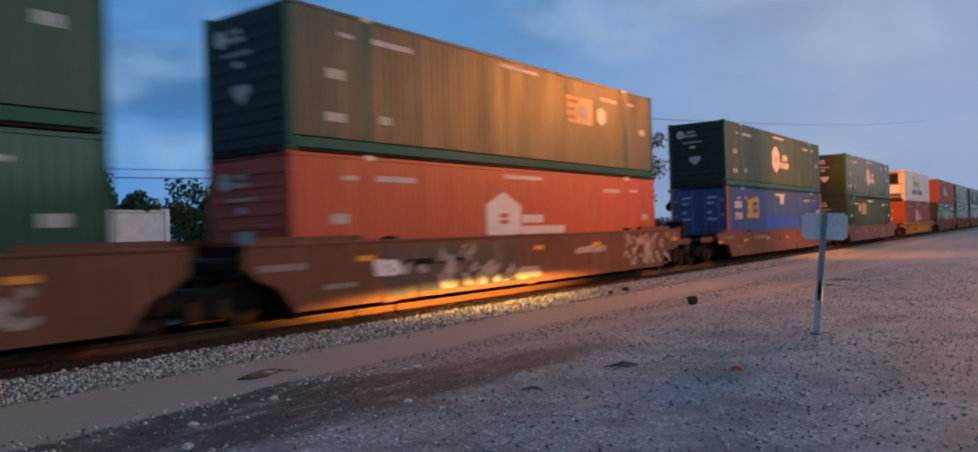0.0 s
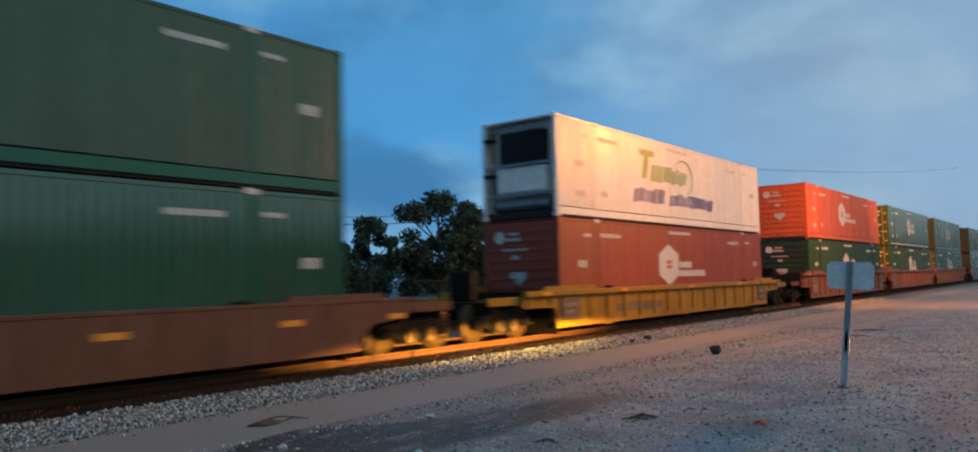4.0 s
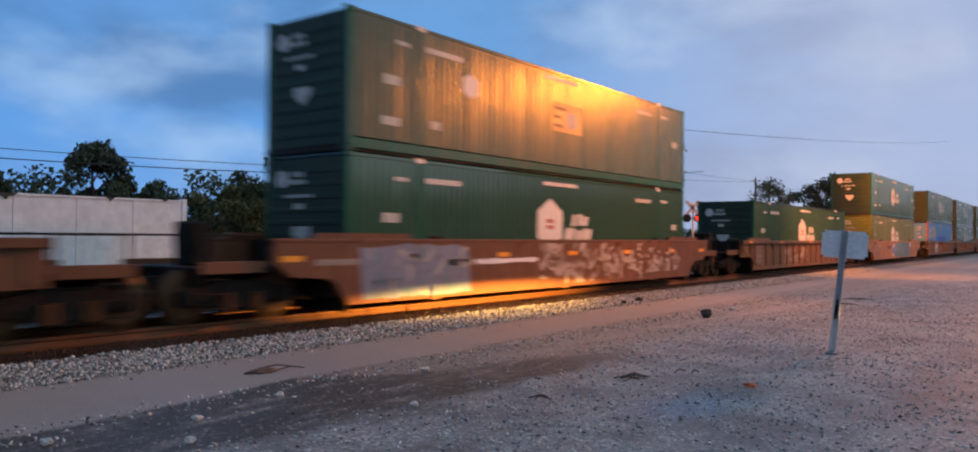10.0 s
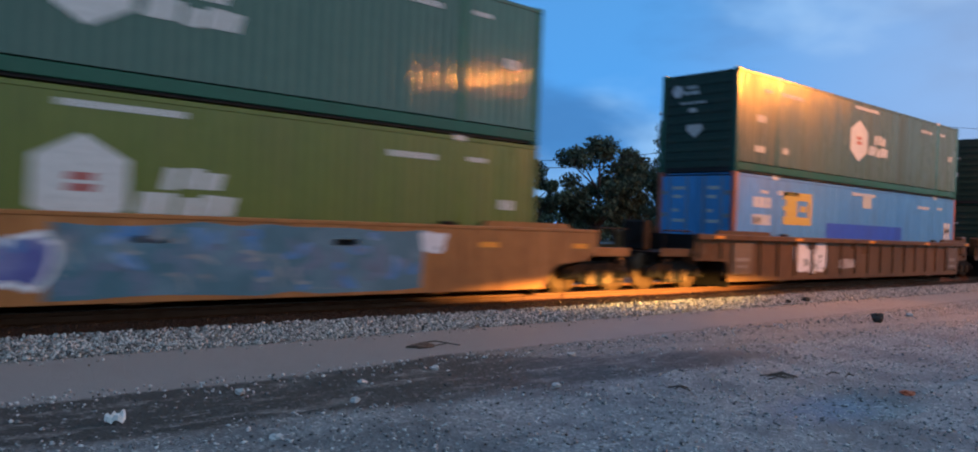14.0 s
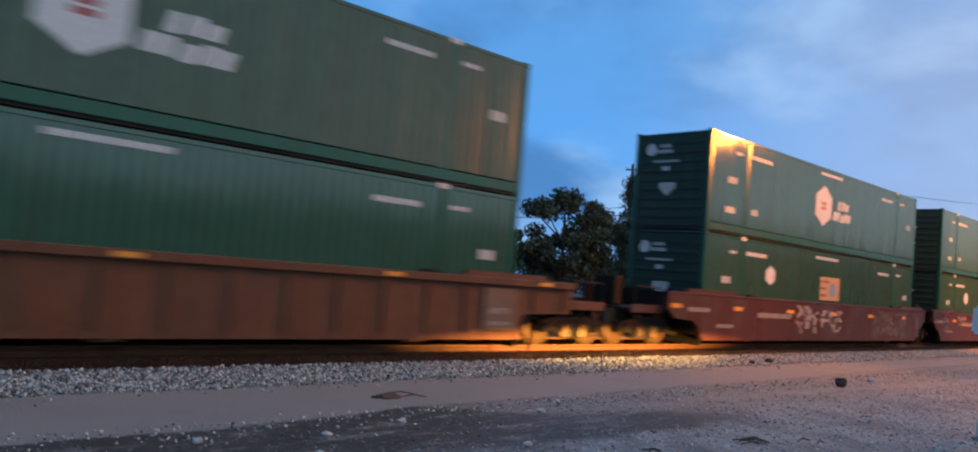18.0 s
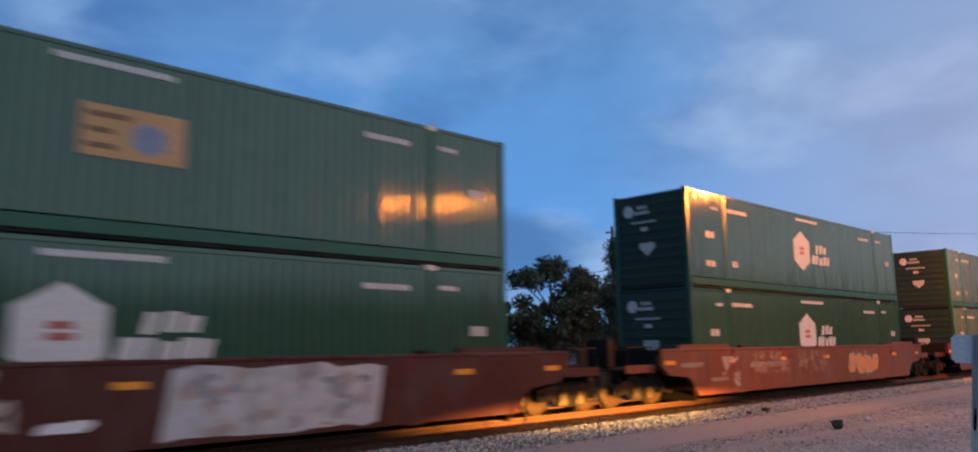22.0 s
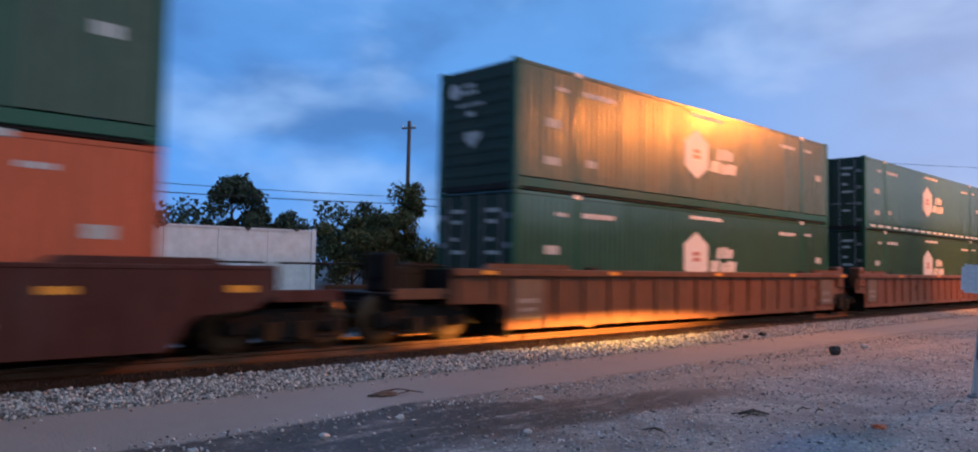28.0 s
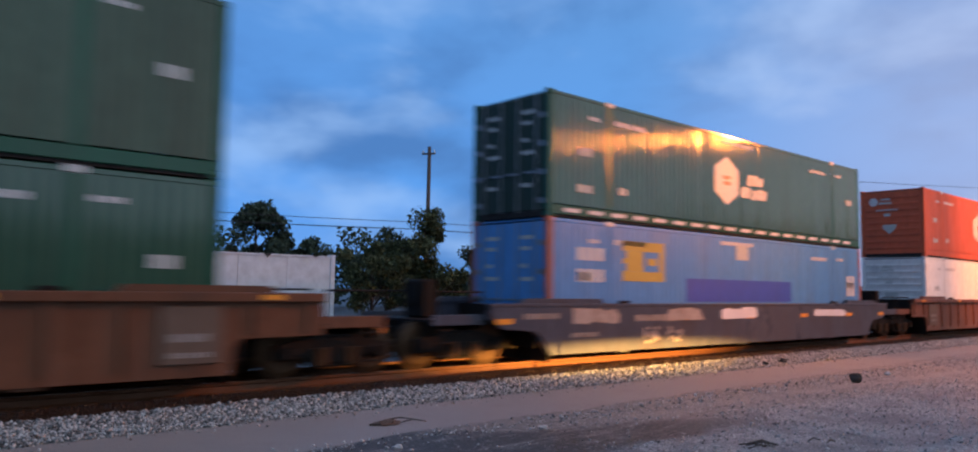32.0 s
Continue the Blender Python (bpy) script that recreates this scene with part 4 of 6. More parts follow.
def bogie(car, x, on_train):
    def bolster(bm):
        box(bm, -0.25, 0.25, -1.1, 1.1, RAIL_TOP + 0.42, RAIL_TOP + 0.72, 0.04)
        rod(bm, (0, 0, RAIL_TOP + 0.7), (0, 0, 1.12), 0.24, 14)
    b = piece("bogie", "bogie_bolster", bolster, TRUCK_STEEL, car, (x, 0, 0), "grimy two-axle bogie")

    def frame_side(bm):
        # cast side frame: an arched beam with a window for the springs
        prism(bm, [(-1.12, 0.62), (-1.12, 0.86), (-0.75, 0.93), (-0.4, 1.02), (0.4, 1.02), (0.75, 0.93), (1.12, 0.86), (1.12, 0.62), (0.98, 0.62), (0.75, 0.72),
                   (0.42, 0.46), (-0.42, 0.46), (-0.75, 0.72), (-0.98, 0.62)], -0.07, 0.07)
        box(bm, -0.30, 0.30, -0.10, 0.10, 0.52, 0.90, 0.02)
        for s in (-1, 1):
            box(bm, s * 0.89 - 0.14, s * 0.89 + 0.14, -0.1, 0.1, 0.6, 0.84, 0.03)
            rod(bm, (s * 0.89, -0.15, 0.71), (s * 0.89, 0.12, 0.71), 0.10, 12)
    for y in (-1.0, 1.0):
        piece("side_frame", "bogie_side", frame_side, TRUCK_STEEL, b, (0, y, 0))
        piece("spring_nest", "spring_nest", lambda bm: [rod(bm, (u, v, 0.50), (u, v, 0.80), 0.055, 8) for u in (-0.36, -0.24, 0.24, 0.36) for v in (-0.13, 0.13)], WHEEL_STEEL, b, (0, y, 0), "rusty coil springs")["kind"] = "stuff"

    def wheelset(bm):
        rod(bm, (0, -0.98, 0), (0, 0.98, 0), 0.075, 10)
        for s in (-1, 1):
            rod(bm, (0, s * 0.72, 0), (0, s * 0.82, 0), WHEEL_R, 28)
            rod(bm, (0, s * 0.69, 0), (0, s * 0.72, 0), WHEEL_R + 0.028, 28)
            rod(bm, (0, s * 0.82, 0), (0, s * 0.85, 0), WHEEL_R - 0.01, 28, WHEEL_R - 0.10)
            rod(bm, (0, s * 0.85, 0), (0, s * 0.90, 0), 0.19, 14, 0.13)
            for k in range(4):
                a = k * math.pi / 2
                rod(bm, (0.27 * math.cos(a), s * 0.81, 0.27 * math.sin(a)), (0.27 * math.cos(a), s * 0.832, 0.27 * math.sin(a)), 0.05, 8)
    piece("brake_beam", "brake_beam", lambda bm: [box(bm, u - 0.05, u + 0.05, -0.9, 0.9, 0.52, 0.62, 0.01) for u in (-0.36, 0.36)], TRUCK_STEEL, b)
    for s in (-0.89, 0.89):
        w = piece("wheelset", "wheelset", wheelset, WHEEL_STEEL, b, (s, 0, RAIL_TOP + WHEEL_R), "steel wheels on an axle")
        SPIN.append((w, on_train + x + s, s))
    return b


def tag_shapes(rnd, x0, x1, z0, z1):
    """The bulging, overlapping letter shapes of a graffiti tag."""
    out = []
    n = max(2, round((x1 - x0) / (0.35 + 0.35 * (z1 - z0))))
    w = (x1 - x0) / n
    for k in range(n):
        cx, rx = x0 + (k + 0.5) * w, w * rnd.uniform(0.62, 0.85)
        lo, hi = z0 + rnd.uniform(0, 0.14) * (z1 - z0), z1 - rnd.uniform(0, 0.14) * (z1 - z0)
        cz, rz, lean = (lo + hi) / 2, (hi - lo) / 2, rnd.uniform(-0.35, 0.35)
        pts = []
        for j in range(14):
            a = 2 * math.pi * j / 14
            ca, sa = math.cos(a), math.sin(a)
            r = rnd.uniform(0.8, 1.08)
            u = math.copysign(abs(ca) ** 0.6, ca) * r
            v = math.copysign(abs(sa) ** 0.6, sa) * r
            pts.append((cx + rx * (u + lean * v), max(z0, min(z1, cz + rz * v))))
        out.append(pts)
    return out


SPRAY = {
    "pale": surface("pale_spray_paint", (0.37, 0.31, 0.29), 0.55, 0, 4.0, 2.2, 1.0, (0.17, 0.11, 0.085), 0, (1, 1, 1)),
    "grey": surface("grey_spray_paint", (0.27, 0.29, 0.32), 0.55, 0, 3.0, 1.8, 0.9, (0.10, 0.10, 0.12), 0),
    "blue": surface("blue_spray_paint", (0.07, 0.20, 0.46), 0.55, 0, 2.6, 1.5, 0.9, (0.40, 0.46, 0.55), 0),
    "teal": surface("teal_spray_paint", (0.07, 0.16, 0.22), 0.55, 0, 2.2, 1.3, 1.0, (0.17, 0.26, 0.34), 0),
    "white": surface("white_spray_paint", (0.72, 0.71, 0.76), 0.55, 0, 3.0, 1.5, 0.6, (0.40, 0.42, 0.52), 0),
    "chalk": surface("chalk_spray_paint", (0.44, 0.45, 0.48), 0.55, 0, 4.0, 2.2, 1.0, (0.16, 0.145, 0.16), 0),
    "black": surface("black_spray_paint", (0.03, 0.03, 0.035), 0.5, 0, 3.0, 1.5, 0.7, (0.16, 0.15, 0.15), 0),
    "violet": surface("violet_spray_paint", (0.10, 0.11, 0.34), 0.55, 0, 3.0, 1.5, 0.8, (0.35, 0.37, 0.5), 0),
    "ochre": surface("ochre_spray_paint", (0.52, 0.36, 0.05), 0.55, 0, 3.0, 1.5, 0.7, (0.25, 0.2, 0.1), 0),
    "slate": surface("slate_blue_spray_paint", (0.13, 0.18, 0.27), 0.55, 0, 2.4, 1.6, 0.9, (0.07, 0.09, 0.13), 0),
    "mint": surface("pale_mint_spray_paint", (0.38, 0.48, 0.50), 0.55, 0, 2.4, 1.6, 0.8, (0.20, 0.25, 0.30), 0),
    "lavender": surface("lavender_spray_paint", (0.46, 0.49, 0.78), 0.55, 0, 2.4, 1.6, 0.7, (0.62, 0.64, 0.80), 0),
    "dusty": surface("dusty_spray_paint", (0.135, 0.105, 0.10), 0.6, 0, 4.0, 2.2, 1.0, (0.085, 0.05, 0.045), 0),
    "rosy": surface("rosy_spray_paint", (0.27, 0.15, 0.12), 0.6, 0, 4.0, 2.2, 1.0, (0.19, 0.085, 0.055), 0),
    "sooty": surface("sooty_spray_paint", (0.11, 0.085, 0.05), 0.6, 0, 3.0, 1.5, 0.8, (0.20, 0.13, 0.04), 0),
    "amber": surface("amber_spray_paint", (0.60, 0.25, 0.09), 0.5, 0, 3.0, 1.5, 0.4, (0.4, 0.15, 0.07), 0),
}

# how a tag is made: a filled block with letters in it, bulging letters, or loose scribbled strokes; and the paints on top of its fill
MANNER = {"pale": ("scribble",), "dusty": ("scribble",), "rosy": ("scribble",), "chalk": ("block", "pale", "grey"), "grey": ("letters", "pale", "black"), "blue": ("letters", "blue", "white"), "teal": ("block", "slate", "blue", "slate", "grey"),
          "white": ("letters", "white", "grey"), "black": ("block", "grey", "pale", "black"), "violet": ("letters", "white", "blue"), "ochre": ("scribble",), "amber": ("letters", "sooty", "pale"),
          "slate": ("block", "teal", "slate", "grey"), "sooty": ("letters", "black", "slate"), "mint": ("block", "white", "slate"), "lavender": ("letters", "lavender", "blue")}


def slab(rnd, x0, x1, z0, z1):
    """The ragged outline of a sprayed background."""
    low = [(x0 + (x1 - x0) * k / 12, z0 + rnd.uniform(0.0, 0.07)) for k in range(13)]
    high = [(x1 - (x1 - x0) * k / 12, z1 - rnd.uniform(0.0, 0.12)) for k in range(13)]
    lean = rnd.uniform(-0.1, 0.25)
    return [(x + lean * (z - z0), z) for x, z in low + high]


def stroke(rnd, x0, x1, z0, z1, thick):
    """A bent ribbon of paint."""
    cx, cz = rnd.uniform(x0, x1), rnd.uniform(z0, z1)
    a, bend, reach = rnd.uniform(0, math.pi), rnd.uniform(-3.0, 3.0), rnd.uniform(0.2, 0.55) * (z1 - z0)
    left, right = [], []
    x, z = cx - 0.5 * reach * math.cos(a), cz - 0.5 * reach * math.sin(a)
    for k in range(7):
        t = a + bend * (k / 6 - 0.5)
        w = thick * (0.35 + 0.65 * math.sin(math.pi * (k + 0.5) / 7))
        left.append((min(x1, max(x0, x - w * math.sin(t))), min(z1, max(z0, z + w * math.cos(t)))))
        right.append((min(x1, max(x0, x + w * math.sin(t))), min(z1, max(z0, z - w * math.cos(t)))))
        x, z = x + reach / 6 * math.cos(t), z + reach / 6 * math.sin(t)
    return left + right[::-1]


def graffiti(car, rnd, kind, x0, x1, z0, z1, y):
    """One tag: layers of paint, each a sheet 0.4 mm in front of the last."""
    manner, *inks = MANNER[kind]
    tall, wide = z1 - z0, x1 - x0
    layers = []
    if tall < 0.4:
        layers.append(("graffiti", kind, tag_shapes(rnd, x0, x1, z0, z1)))
    elif manner == "block":
        layers.append(("graffiti", kind, [slab(rnd, x0, x1, z0, z1)]))
        for k, ink in enumerate(inks):
            layers.append(("graffiti_letter", ink, [stroke(rnd, x0 + 0.1, x1 - 0.1, z0 + 0.08, z1 - 0.1, 0.10 - 0.02 * k) for q in range(int(3 * wide))]))
    elif manner == "letters":
        shapes = tag_shapes(rnd, x0, x1, z0, z1)
        layers.append(("graffiti", inks[0], shapes))
        mid = [(sum(u for u, v in pts) / len(pts), sum(v for u, v in pts) / len(pts), pts) for pts in shapes]
        layers.append(("graffiti_fill", kind, [[(mx + (u - mx) * 0.78, mz + (v - mz) * 0.78) for u, v in pts] for mx, mz, pts in mid]))
        layers.append(("graffiti_letter", inks[1], [stroke(rnd, x0 + 0.1, x1 - 0.1, z0 + 0.1, z1 - 0.1, 0.06) for q in range(int(4 * wide))]))
    else:
        layers.append(("graffiti", kind, [stroke(rnd, x0, x1, z0, z1, rnd.uniform(0.03, 0.09)) for q in range(int(14 * wide))]))
    for k, (name, ink, shapes) in enumerate(layers):
        bm = bmesh.new()
        for q, pts in enumerate(shapes):
            d = y - 0.0008 * k - 0.00003 * (q % 12)
            front = [bm.verts.new((u, d, v)) for u, v in pts]
            bm.faces.new(front)
        part(name, bm, SPRAY[ink], car, ink + " sprayed graffiti")["kind"] = "stuff"


def well_car(index, style, colour, lead, label, group, first=True, last=True, joined=False, spray=(), marks=(), LIP=1.75):
    """style: 'ribbed' or 'smooth'. joined: a unit of an articulated set; first, last: its place in the set."""
    coat = CAR[colour]
    car = thing("well_car", label, "railway car", group=group)
    rnd = random.Random(index * 31 + 5)
    f_end = not joined or first       # a coupler at the leading end
    r_end = not joined or last
    a, b = (-1.85 if f_end else -1.18), (18.0 if r_end else 17.33)
    c, d = (-0.28, 16.40) if style == "ribbed" else (-0.06, 16.24)
    lo = 0.46
    Y = 1.47
    key = (style, f_end, r_end, LIP)
    top = LIP - 0.15

    # wheel openings: a round-cornered arch on the ribbed cars, a stepped cut on the smooth ones
    def arch(end, foot, way):
        if style == "ribbed":
            out = [(end, 1.04)]
            for k in range(5):
                t = radians(22.5 * k)
                out.append((foot - way * 0.22 * (1 - math.sin(t)), 0.80 + 0.22 * math.cos(t)))
            return out + [(foot, lo)]
        return [(end, 1.30), (end + way * 0.36, 1.05), (foot - way * 0.52, 0.98), (foot - way * 0.34, 0.88), (foot, lo)]

    def plate(bm):
        prism(bm, [(a, top)] + arch(a, c, 1) + arch(b, d, -1)[::-1] + [(b, top)], -Y + 0.10, -Y + 0.14)

    def plate_full(bm):
        prism(bm, [(a + 0.02, LIP)] + arch(a + 0.02, c, 1) + arch(b - 0.02, d, -1)[::-1] + [(b - 0.02, LIP)], -Y, -Y + 0.09)
    flip = Matrix.Diagonal((1, -1, 1, 1))
    for side in (1, -1):
        near = side == 1
        at = None if near else flip
        s = piece("side_sill", ("sill",) + key, plate, coat, car, at)
        if style == "ribbed":
            piece("top_chord", ("chord",) + key, lambda bm: box(bm, a, b, -Y - 0.03, -Y + 0.14, top, LIP, 0.015), coat, car, at)
            xs = [a + 0.25 + (b - a - 0.5) * i / 19 for i in range(20)]
            for x in xs:
                foot = 0.6 if c + 0.1 < x < d - 0.1 else 1.1
                piece("rib", ("rib", foot, LIP), lambda bm: prism(bm, [(-0.05, foot), (0.05, foot), (0.07, top), (-0.07, top)], -Y + 0.058, -Y + 0.10), coat, s, (x, 0, 0))
            for x0, x1 in ((c + 0.16, c + 1.12), (d - 1.14, d - 0.2)):
                piece("end_panel", ("end_panel", x0, LIP), lambda bm: box(bm, x0, x1, -Y + 0.052, -Y + 0.10, 0.66, top - 0.06, 0.012), PANEL, s, None, "grey-brown lettered panel")
        else:
            piece("side_sheet", ("sheet",) + key, plate_full, coat, car, at)
            piece("edge_rail", ("edge_rail",) + key, lambda bm: box(bm, a, b, -Y - 0.015, -Y + 0.12, LIP - 0.07, LIP + 0.001, 0.012), coat, car, at)
        # raised container guides over both ends of the lip
        for x0, x1 in ((-0.95, 1.75), (14.6, 17.1)):
            piece("container_guide", ("guide", x0, LIP), lambda bm: prism(bm, [(x0, LIP + 0.002), (x1, LIP + 0.002), (x1 - 0.12, LIP + 0.11), (x0 + 0.12, LIP + 0.11)], -Y + 0.02, -Y + 0.15), coat, car, at)
        for x in (2.4, 13.6):
            piece("latch", ("latch", x, LIP), lambda bm: box(bm, x, x + 0.35, -Y + 0.03, -Y + 0.14, LIP + 0.002, LIP + 0.07, 0.015), TRUCK_STEEL, car, at)
    piece("well_floor", ("well_floor",) + key, lambda bm: box(bm, c + 0.1, d - 0.1, -Y + 0.16, Y - 0.16, lo + 0.01, 0.614), coat, car)
    for x in (2.6, 8.1, 13.6):
        piece("cross_beam", ("cross_beam", x), lambda bm: box(bm, x - 0.2, x + 0.2, -Y + 0.15, Y - 0.15, lo - 0.05, lo + 0.009), coat, car)
    for front, coupled in ((True, f_end), (False, r_end)):
        sg = 1 if front else -1
        e = a if front else b

        def span(bm, u, v, y0, y1, z0, z1, bev=0.0):
            box(bm, min(e + sg * u, e + sg * v), max(e + sg * u, e + sg * v), y0, y1, z0, z1, bev)
        k2 = (front, coupled, LIP)
        well = c if front else d
        piece("draft_sill", ("draft_sill",) + k2, lambda bm: prism(bm, [(e + sg * 0.5, 0.72), (well + sg * 0.3, 0.47), (well + sg * 0.3, 1.1), (e + sg * 0.5, 1.1)], -0.55, 0.55), TRUCK_STEEL, car, None, "grimy underframe over the bogie")
        piece("end_bulkhead", ("bulkhead_end",) + k2, lambda bm: span(bm, 1.45 if coupled else 1.0, 1.53 if coupled else 1.08, -Y + 0.15, Y - 0.15, 0.62, LIP - 0.04), TRUCK_STEEL, car)
        # dark sheet added to black out the see-through gap under the arch
        piece("end_sheet", ("end_sheet",) + k2 + (well,), lambda bm: box(bm, well + sg * 0.08 - 0.02, well + sg * 0.08 + 0.02, -Y + 0.15, Y - 0.15, 0.30, 1.1), TRUCK_STEEL, car)
        piece("end_deck", ("end_deck",) + k2, lambda bm: span(bm, -0.1 if coupled else 0.0, 1.45 if coupled else 1.0, -Y + 0.16, Y - 0.16, 1.16, 1.24, 0.01), TRUCK_STEEL, car)
        if coupled:
            piece("centre_sill", ("centre_sill",) + k2, lambda bm: [span(bm, -1.25, 1.5, -0.28, 0.28, 0.86, 1.14, 0.02), span(bm, -1.3, -1.2, -1.05, 1.05, 0.92, 1.2, 0.02)], TRUCK_STEEL, car)
            piece("crossover_platform", ("crossover",) + k2, lambda bm: span(bm, -1.35, -0.12, -1.25, 1.25, 1.2, 1.25), TRUCK_STEEL, car, None, "dark walkway grating")
            for yy in (-1.3, 1.25):
                piece("platform_edge", ("platform_edge", yy) + k2, lambda bm: span(bm, -1.32, -0.02, yy, yy + 0.05, 1.14, 1.35, 0.012), coat, car, None, "painted edge of the end platform")
            piece("coupler", ("coupler",) + k2, lambda bm: [span(bm, -1.85, -1.25, -0.09, 0.09, 0.92, 1.08, 0.02), span(bm, -1.98, -1.75, -0.17, 0.17, 0.86, 1.14, 0.04)], TRUCK_STEEL, car)
            piece("brake_hose", ("hose",) + k2, lambda bm: [rod(bm, (e - sg * 1.3, -0.4, 0.9), (e - sg * 1.6, -0.35, 0.5), 0.03), rod(bm, (e - sg * 1.6, -0.35, 0.5), (e - sg * 1.9, -0.1, 0.45), 0.03)], DARK, car)
            for yy in (-1.28, 1.28):
                h = piece("handrail", ("handrail",) + k2 + (yy,), lambda bm: [rod(bm, (e - sg * 0.1, yy, 1.2), (e - sg * 0.1, yy, 1.8), 0.02), rod(bm, (e - sg * 1.2, yy, 1.2), (e - sg * 1.2, yy, 1.8), 0.02), rod(bm, (e - sg * 0.1, yy, 1.8), (e - sg * 1.2, yy, 1.8), 0.02)], TRUCK_STEEL, car)
                piece("ladder", ("ladder",) + k2 + (yy,), lambda bm: [rod(bm, (e - sg * 0.85, yy, z), (e - sg * 1.2, yy, z), 0.018) for z in (0.55, 0.8, 1.05)] + [rod(bm, (e - sg * u, yy, 0.5), (e - sg * u, yy, 1.2), 0.018) for u in (0.85, 1.2)], TRUCK_STEEL, car)
            if front:
                piece("brake_stand", ("brake_stand",) + k2, lambda bm: [box(bm, e - 0.85, e - 0.5, -0.35, 0.35, 1.25, 2.05, 0.04), rod(bm, (e - 0.9, 0, 1.75), (e - 0.86, 0, 1.75), 0.26, 16)], TRUCK_STEEL, car, None, "hand-brake housing with wheel")
            bogie(car, e - sg * 0.42, lead)
        else:
            # spherical joint over the shared truck
            piece("joint_casting", ("joint",) + k2, lambda bm: [span(bm, -0.35, 1.1, -0.4, 0.4, 0.9, 1.2, 0.05), span(bm, -0.1, 0.5, -0.75, 0.75, 1.24, 1.5, 0.05)], TRUCK_STEEL, car)
            if style == "ribbed":
                for yy in (-1.44, 1.04):
                    piece("end_post", ("end_post", yy) + k2, lambda bm: span(bm, 0.22, 0.72, yy, yy + 0.4, 1.24, 2.0, 0.05), coat, car, None, "raised end post")
            if front and not last:
                piece("brake_housing", "brake_housing", lambda bm: box(bm, -2.05, -1.4, -1.0, -0.1, 1.45, 1.98, 0.05), TRUCK_STEEL, car, None, "grimy boxy hand-brake housing over the joint")
            if front:
                bogie(car, -1.71, lead)
    # reflectors and car lettering on the near side
    y0 = -Y - (0.034 if style == "ribbed" else 0.004)
    if style == "smooth":
        for x in (v for v in (-1.45, 1.75, 5.0, 8.25, 11.5, 14.75, 17.4) if a + 0.35 < v < b - 0.35):
            piece("reflector", "reflector", lambda bm: box(bm, -0.24, 0.24, y0, y0 + 0.004, -0.055, 0.055), REFLECTOR, car, (x, 0, LIP - 0.37), "amber reflector strip")
    else:
        for x in (v for v in (-0.9, 3.3, 8.2, 12.9, 17.0) if a + 0.3 < v < b - 0.3):
            piece("reflector", "reflector_small", lambda bm: box(bm, -0.2, 0.2, y0, y0 + 0.004, -0.04, 0.04), REFLECTOR, car, (x, 0, LIP - 0.075), "amber reflector strip")
    ym = -Y - 0.004 if style == "smooth" else -Y + 0.048
    for x0, x1, z0, z1, n in marks:
        lettered("lettering", ("car_letters", x0, x1, z0, z1, n, style), lambda bm: bars(bm, letters(x0, x1, z0, z1, n, 0.18), ym, ym + 0.003), CAR_LETTER, car, None, "faded white lettering")
    for k0, (kind, x0, x1, z0, z1) in enumerate(spray):
        yy = (-Y - 0.004 if style == "smooth" else -Y + 0.094) - 0.0034 * k0
        graffiti(car, random.Random(int(x0 * 100) + index), kind, x0, x1, max(z0, 0.50), min(z1, LIP - 0.08), yy)
    return car


# ---- the train: leading ends at t = 0 and the way gone since ----
def gone(t):
    return 15.505 * t + 0.00756 * t * t - 0.0001609 * t ** 3


L_G = "dark green steel shipping container with white hexagonal emblem"
L_P = "dark green steel shipping container with an amber placard"
BOX = {
    "green": (L_G, GREEN, "logo", "front", None),
    "dull": (L_G + ", paint dulled", GREEN_DULL, "logo", "front", None),
    "matte_rear_panel": (L_P + ", paint gone matte", GREEN_MATTE, "rear_panel", "front", None),
    "matte": (L_G + ", paint gone matte", GREEN_MATTE, "logo", "front", None),
    "dull_mid_panel": (L_P + ", paint dulled", GREEN_DULL, "mid_panel", "front", None),
    "green_doors": (L_G + " and bolted doors", GREEN, "logo", "doors", None),
    "panel": (L_P, GREEN, "panel", "front", None),
    "mid_panel": (L_P, GREEN, "mid_panel", "front", None),
    "rear_panel": (L_P, GREEN, "rear_panel", "front", None),
    "olive": ("faded olive green container with white hexagonal emblem", OLIVE, "logo", "front", None),
    "red": ("brick red container with white hexagonal emblem", RED, "red_logo", "front", None),
    "deep_red": ("deep red container with white hexagonal emblem", DEEP_RED, "red_logo", "front", None),
    "orange": ("orange-red container with white hexagonal emblem", ORANGE, "red_logo", "front", None),
    "blue": ("pale blue container with red posts and yellow emblem", BLUE, "blue", "doors", POST_RED),
    "navy": ("deep blue container with red posts and yellow emblem", NAVY, "blue", "doors", POST_RED),
    "reefer": ("white refrigerated container with green and navy lettering", WHITE, "reefer", "reefer", None),
    "white": ("white refrigerated container, lettering worn", WHITE, "plain", "front", None),
}
ADD = (2.9, 5.1, 1.15, 1.3, 9), (-0.9, 0.2, 1.24, 1.36, 7), (0.6, 1.5, 0.82, 0.92, 7)
# lead, upper box, lower box, style, colour, (joined, first, last), graffiti
UNITS = []


def unit(*what):
    UNITS.append(what)


